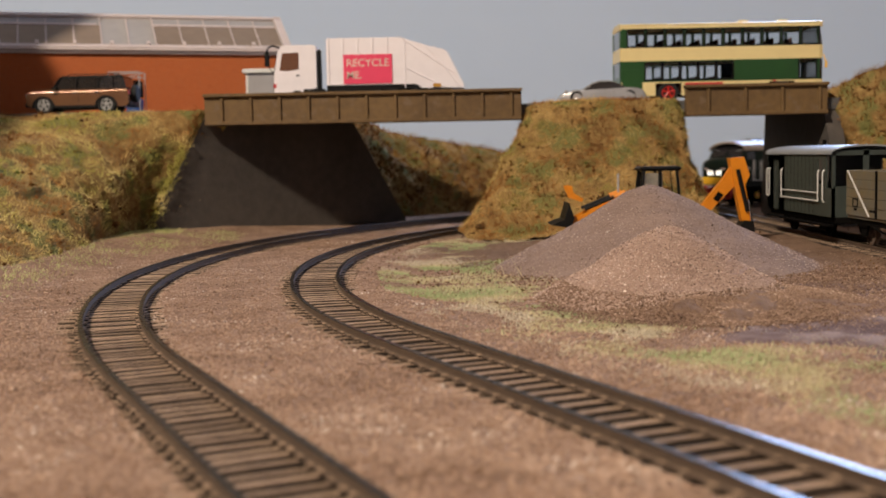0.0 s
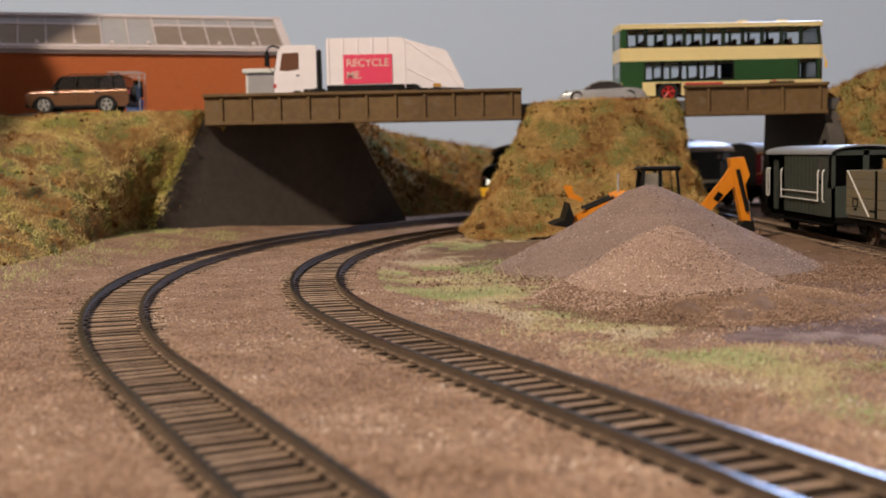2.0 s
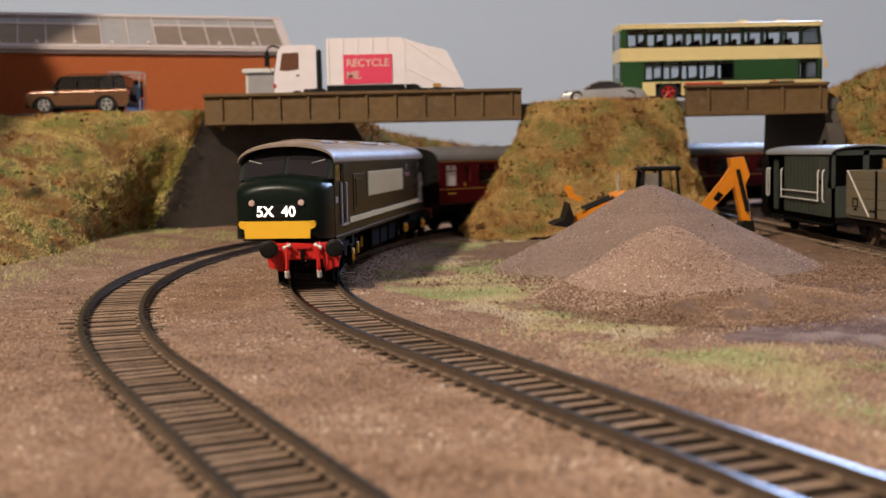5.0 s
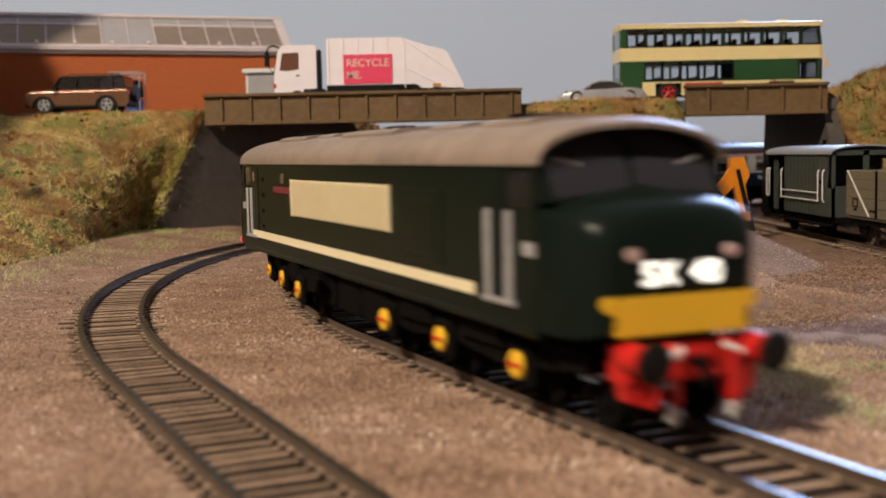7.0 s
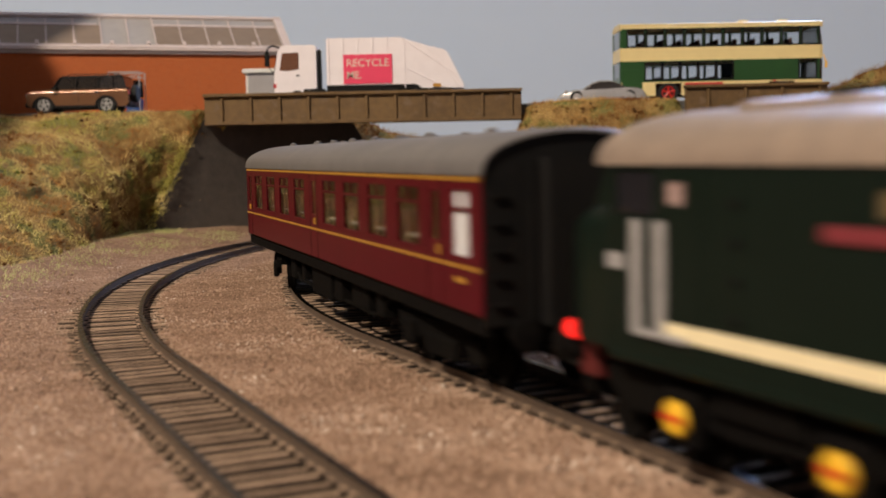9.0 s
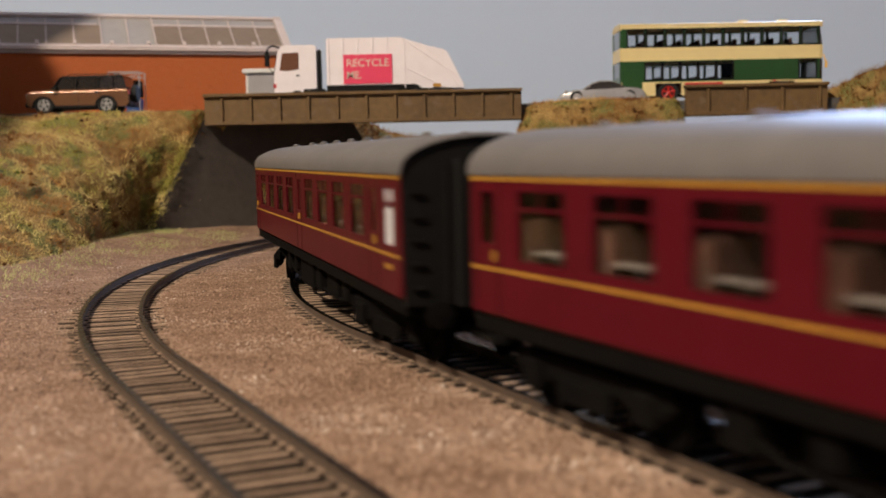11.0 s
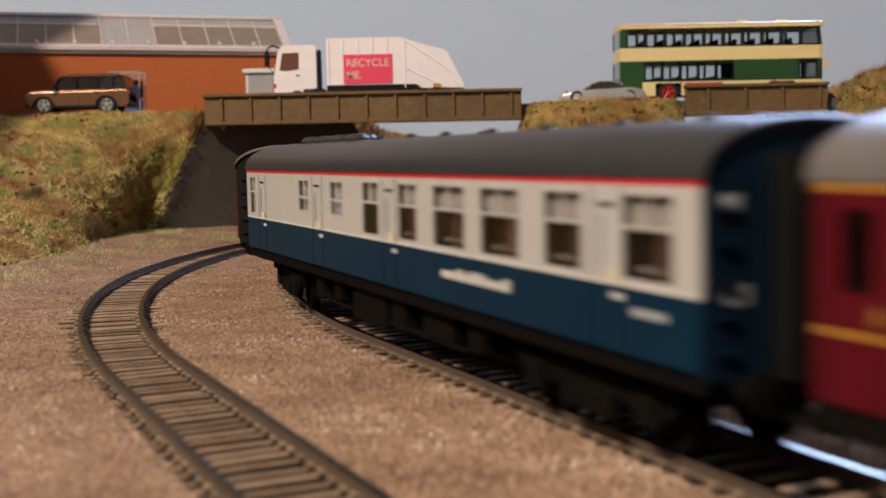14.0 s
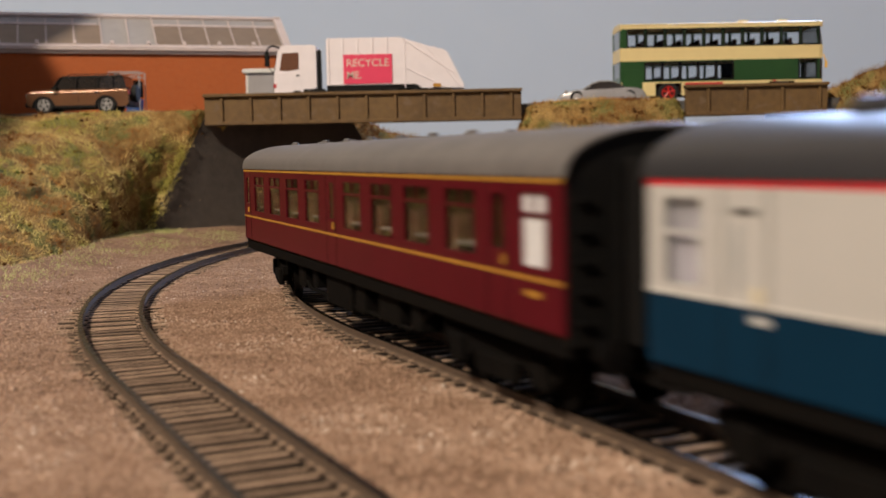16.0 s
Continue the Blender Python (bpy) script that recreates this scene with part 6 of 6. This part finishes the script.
def blades(points, normals, length, width, lean, lift=0.4):
    """Thin bent blades, two triangles each pair, from the points outwards."""
    p, nrm = np.asarray(points), np.asarray(normals)
    k = len(p)
    d = nrm + rng.normal(0, lean, (k, 3)) + np.array([0, 0, lift])
    d /= np.linalg.norm(d, axis=1)[:, None]
    ln = length * rng.uniform(0.5, 1.3, k)[:, None]
    side = np.cross(d, rng.normal(0, 1, (k, 3)))
    side /= np.linalg.norm(side, axis=1)[:, None]
    w = width * rng.uniform(0.6, 1.4, k)[:, None]
    mid = p + d * ln * 0.55
    tip = p + d * ln + rng.normal(0, 0.35, (k, 3)) * ln
    v = np.stack([p - side * w, p + side * w, mid + side * w * 0.7, mid - side * w * 0.7, tip], 1).reshape(-1, 3)
    f = []
    for i in range(k):
        b = i * 5
        f += [(b, b + 1, b + 2, b + 3), (b + 3, b + 2, b + 4)]
    return v, f


def lumps(points, size, squash=0.8):
    """Irregular little stones or crumbs of eight faces."""
    p = np.asarray(points)
    k = len(p)
    base = np.array([(1, 0, 0), (0, 1, 0), (-1, 0, 0), (0, -1, 0), (0, 0, 1), (0, 0, -1)], float)
    s = (size * rng.lognormal(0, 0.35, k))[:, None, None]
    a = rng.uniform(0, 6.283, k)
    rot = np.zeros((k, 3, 3))
    rot[:, 0, 0], rot[:, 0, 1], rot[:, 1, 0], rot[:, 1, 1], rot[:, 2, 2] = np.cos(a), -np.sin(a), np.sin(a), np.cos(a), squash
    v = base[None] * rng.uniform(0.6, 1.3, (k, 6, 1)) + rng.normal(0, 0.15, (k, 6, 3))
    v = np.einsum("kij,knj->kni", rot, v) * s + p[:, None, :]
    tri = [(0, 1, 4), (1, 2, 4), (2, 3, 4), (3, 0, 4), (1, 0, 5), (2, 1, 5), (3, 2, 5), (0, 3, 5)]
    return v.reshape(-1, 3), [(i * 6 + t[0], i * 6 + t[1], i * 6 + t[2]) for i in range(k) for t in tri]


def on_bank(rows, count, j0=0.0, j1=1.0):
    """Random places and outward directions on a bank's surface."""
    g = np.array([[tuple(p) for p in r] for r in rows])
    nj, ni = g.shape[:2]
    a, b, c = g[:-1, :-1], g[1:, :-1], g[:-1, 1:]
    nrm = np.cross(c - a, b - a)
    area = np.linalg.norm(nrm, axis=2)
    area[: int(j0 * nj)] = 0
    area[int(j1 * nj):] = 0
    w = (area / area.sum()).ravel()
    pick = rng.choice(len(w), count, p=w)
    j, i = pick // (ni - 1), pick % (ni - 1)
    u, t = rng.uniform(0, 1, (count, 1)), rng.uniform(0, 1, (count, 1))
    p = g[j, i] * (1 - u) * (1 - t) + g[j, i + 1] * u * (1 - t) + g[j + 1, i] * (1 - u) * t + g[j + 1, i + 1] * u * t
    n = nrm[j, i] / np.maximum(1e-9, np.linalg.norm(nrm[j, i], axis=1))[:, None]
    n[n[:, 2] < -0.1] *= -1
    return p, n


def cover_banks():
    for rows, count, mat, label, ln in ((BANKS[0], 85000, FIBRE, "mottled green and straw grass fibres on the embankment", 2.1), (BANKS[1], 60000, DRYFIBRE, "dry straw and brown grass fibres on the mound", 2.2), (BANKS[2], 14000, SCRUB, "brown and olive scrub fibres on the bank", 4.5), (BANKS[3], 13000, SCRUB, "brown scrub fibres on the far slope", 4.5)):
        p, n = on_bank(rows, count)
        stuff("bank_grass", *blades(p, n, ln, 0.06 * ln, 0.7), mat, label, "grass")
        p, n = on_bank(rows, 5200)
        keep = np.array([noise.noise(Vector((a / 9, b / 9, c / 9))) > 0.22 for a, b, c in p])
        stuff("bank_scrub", *lumps(p[keep] + n[keep] * 0.6, 1.0), CLUMP, "dark brown crumbs of scrub and dead leaf", "scrub")


def view_points(count, y0, y1, margin=0.43):
    """Places on the ground, denser near the viewer, inside the fan that the path overlooks."""
    y = y0 * (y1 / y0) ** rng.uniform(0, 1, count)
    return rng.uniform(-margin, margin, count) * y, y


def scatter_stones():
    x, y = view_points(120000, 105, 640)
    d = np.array([min(off_line(TRACK_IN, a, b), off_line(TRACK_OUT, a, b)) for a, b in zip(x, y)])
    keep = (d > 11.5) | (rng.uniform(0, 1, len(x)) < 0.12)
    x, y, d = x[keep], y[keep], d[keep]
    z = np.array([ground_height(a, b) for a, b in zip(x, y)]) + np.where(d < 8, 0.6, 0.15)
    stuff("ballast_stones", *lumps(np.stack([x, y, z], 1), 0.25), STONE, "fine tan and brown ballast grains strewn on the ground", "gravel")


def scatter_clods():
    x, y = view_points(5200, 130, 640)
    d = np.array([min(off_line(TRACK_IN, a, b), off_line(TRACK_OUT, a, b)) for a, b in zip(x, y)])
    keep = (d > 12.0) & np.array([noise.noise(Vector((a / 30, b / 30, 6.4))) > -0.15 for a, b in zip(x, y)])
    x, y = x[keep], y[keep]
    stuff("earth_clods", *lumps(np.stack([x, y, np.array([ground_height(a, b) for a, b in zip(x, y)]) + 0.15], 1), 0.42, 0.6), DIRT, "small brown clods and grit lying on the ballast", "soil")


def scatter_heaps():
    for (cx, cy, r, h, stretch, seed), count, mat in zip(HEAPS, (18000, 24000), (BACKSTONE, HEAPSTONE)):
        t, a = np.sqrt(rng.uniform(0, 1, count)) * 1.08, rng.uniform(0, 6.283, count)
        p = [heap_point(cx, cy, r, h, stretch, seed, tt, aa) for tt, aa in zip(t, a)]
        stuff("heap_grains", *lumps(np.array(p) + np.array([0, 0, 0.1]), 0.22), mat, "loose grains on the gravel heap", "gravel")


def on_ground(x, y):
    return np.stack([x, y, np.array([ground_height(a, b) for a, b in zip(x, y)])], 1)


def scatter_verge():
    # a strip of short pale grass between the inner line and the heaps
    out = []
    while len(out) < 72000:
        y = rng.uniform(170, 640)
        x = rng.uniform(-60, 240)
        d = off_line(TRACK_IN, x, y)
        e = radians(TRACK_IN.end)
        inside = math.hypot(x - CX, y - CY) < TRACK_IN.r if math.degrees(math.atan2(y - CY, x - CX)) % 360 < TRACK_IN.end else (x - CX) * math.cos(e) + (y - CY) * math.sin(e) < TRACK_IN.r
        if not inside or d < 24:
            continue
        mid = 52 + 0.10 * max(0.0, 420 - y)
        w = math.exp(-((d - mid) / 26.0) ** 2)
        w *= max(0.0, 0.42 + 1.7 * noise.noise(Vector((x / 20, y / 20, 2.2))) + 0.5 * noise.noise(Vector((x / 6, y / 6, 4.2))))
        if rng.uniform() < w:
            out.append((x, y))
    x, y = np.array(out).T
    p = on_ground(x, y)
    up = np.tile((0.0, 0.0, 1.0), (len(p), 1))
    stuff("verge_grass", *blades(p, up, 1.2, 0.10, 1.4, 0.12), VERGE, "pale green and straw static grass beside the track", "grass")
    # weeds at the foot of the western slope
    out = []
    while len(out) < 22000:
        x, y = rng.uniform(-260, -120), rng.uniform(330, 700)
        r = math.hypot(x - CX, y - CY)
        if r > 545 and rng.uniform() < (r - 535) / 40 * (0.5 + noise.noise(Vector((x / 20, y / 20, 8.1)))):
            out.append((x, y))
    x, y = np.array(out).T
    p = on_ground(x, y)
    stuff("foot_grass", *blades(p, np.tile((0.0, 0.0, 1.0), (len(p), 1)), 1.7, 0.13, 0.9, 0.3), FOOTFIBRE, "short olive grass at the foot of the slope", "grass")
    x, y = rng.normal(95, 55, 2600), rng.normal(520, 60, 2600)
    p = on_ground(x, y) + np.array([0, 0, 0.6])
    stuff("earth_crumbs", *lumps(p, 0.4), CLUMP, "dark crumbs of earth round the gravel heaps", "soil")
    # loose brown dirt spilled round the feet of both heaps and over the yard's edge
    x = np.concatenate([rng.normal(100, 26, 14000), rng.normal(60, 40, 3000), rng.normal(150, 60, 4000)])
    y = np.concatenate([rng.normal(340, 13, 14000), rng.normal(452, 22, 3000), rng.normal(560, 60, 4000)])
    p = on_ground(x, y) + np.array([0, 0, 1.0])
    stuff("dirt_crumbs", *lumps(p, 0.28), DIRT, "loose reddish brown dirt crumbs strewn round the heaps", "soil")
    t, a = rng.uniform(0.62, 1.06, 9000) ** 0.7, rng.uniform(3.0, 6.6, 9000)
    p = np.array([heap_point(*HEAPS[1], tt, aa) for tt, aa in zip(t, a)]) + np.array([0, 0, 0.15])
    stuff("dirt_crumbs", *lumps(p, 0.25), DIRT, "reddish brown dirt crumbs on the foot of the front heap", "soil")
    a, e = rng.uniform(2.8, 7.2, 26000), rng.uniform(0.45, 1.0, 26000)
    x, y = 86 + 54 * e * np.cos(a), 364 + 50 * e * np.sin(a)
    p = on_ground(x, y) + np.stack([0 * e, 0 * e, np.clip(4.5 * (0.95 - e) * 2.0, 0.0, 4.5) + 0.4], 1)
    stuff("dirt_crumbs", *lumps(p, 0.30), DIRT, "loose reddish brown dirt crumbs on the dirt skirt", "soil")
    x, y = rng.normal(150, 30, 9000), rng.normal(405, 38, 9000)
    stuff("dirt_crumbs", *lumps(on_ground(x, y) + np.array([0, 0, 1.15]), 0.3), DIRT, "loose reddish brown dirt crumbs strewn beside the heaps", "soil")
    x, y = rng.uniform(90, 330, 9000), rng.uniform(225, 412, 9000)
    p = on_ground(x, y) + np.array([0, 0, 1.08])
    stuff("yard_grit", *lumps(p, 0.2, 0.5), STONE, "fine grit strewn on the worn yard", "gravel")
    # tufts that hang over the edge where the bank meets the abutment
    t = rng.uniform(0, 1, 1000)[:, None]
    p = np.array([(-178.0, 683.0, 3.0)]) * (1 - t) + np.array([(-149.0, 710.5, 77.0)]) * t + rng.normal(0, 1.8, (1000, 3)) + np.array([-1.5, -2.0, 0.5])
    stuff("edge_tufts", *blades(p, np.tile((0.2, -0.6, 0.5), (1000, 1)), 3.0, 0.2, 0.8, 0.2), FIBRE, "straggling grass over the abutment's edge", "grass")
    # long straw stems and a few twigs
    x, y = rng.uniform(10, 90, 160), rng.uniform(400, 470, 160)
    keep = np.array([off_line(TRACK_IN, a, b) > 30 for a, b in zip(x, y)])
    p = on_ground(x[keep], y[keep])
    stuff("straw_stems", *blades(p, np.tile((0.0, 0.0, 0.4), (len(p), 1)), 8.0, 0.10, 0.8, 0.2), VERGE, "long dry straw stems lying in the verge", "grass")


def sheet(name, label, category, mat, outline, z, lump, step=4.0, rise=5.0):
    """A thin uneven layer laid over the ground inside a soft-edged outline (centre, half widths)."""
    cx, cy, rx, ry = outline
    m = Mesh()
    xs, ys = np.arange(cx - rx, cx + rx + 0.1, step), np.arange(cy - ry, cy + ry + 0.1, step)
    for yy in ys:
        for xx in xs:
            e = math.hypot((xx - cx) / rx, (yy - cy) / ry) + 0.22 * noise.noise(Vector((xx / 22, yy / 22, z)))
            h = z * max(-0.6, min(1.0, (0.95 - e) * rise)) + bumps(xx, yy, 7, lump) + bumps(xx, yy, 2.6, lump * 0.5)
            m.v.append((xx, yy, ground_height(xx, yy) + h))
    w = len(xs)
    m.f = [(j * w + i, j * w + i + 1, (j + 1) * w + i + 1, (j + 1) * w + i) for j in range(len(ys) - 1) for i in range(w - 1)]
    m.m = [0] * len(m.f)
    return tagged(part(name, m, mat, smooth=True), label, category, kind="structure")


sheet("earth", "dark brown loose earth round the heaps and siding", "ground", EARTH, (135, 560, 150, 105), 1.1, 0.7)
sheet("yard", "smooth worn grey-mauve yard surface beside the heaps", "yard", YARD, (205, 318, 132, 100), 1.0, 0.12)
sheet("earth", "dark brown dirt skirt at the foot of the front heap", "ground", EARTH, (86, 364, 54, 50), 4.5, 1.1, 1.3, 2.0)
cover_banks()
scatter_stones()
scatter_clods()
scatter_heaps()
scatter_verge()


# ---- motion: the train runs round the inner line at a steady pace ----
START, SPEED = 1734.0, 120.0


def vehicle_pose(s, half):
    a, b = TRACK_IN.at(s + half), TRACK_IN.at(s - half)
    h = math.degrees(math.atan2(a[1] - b[1], a[0] - b[0]))
    return mm((a[0] + b[0]) / 2, (a[1] + b[1]) / 2, RAIL_TOP, h)


def motions():
    times = [k * 0.1 for k in range(161)]
    for ob, offset, half, pivot in TRAIN:
        poses = [vehicle_pose(START + offset + SPEED * t, half) for t in times]
        walk(ob, list(zip(times, poses)))
        for bg in [c for c in ob.children if c.name.startswith("bogie")]:
            q = 1 if bg.location.x > 0 else -1
            rows = []
            for t, p in zip(times, poses):
                x, y, h = TRACK_IN.at(START + offset + SPEED * t + q * pivot)
                rows.append((t, p.inverted() @ mm(x, y, RAIL_TOP, math.degrees(h))))
            walk(bg, rows)


motions()
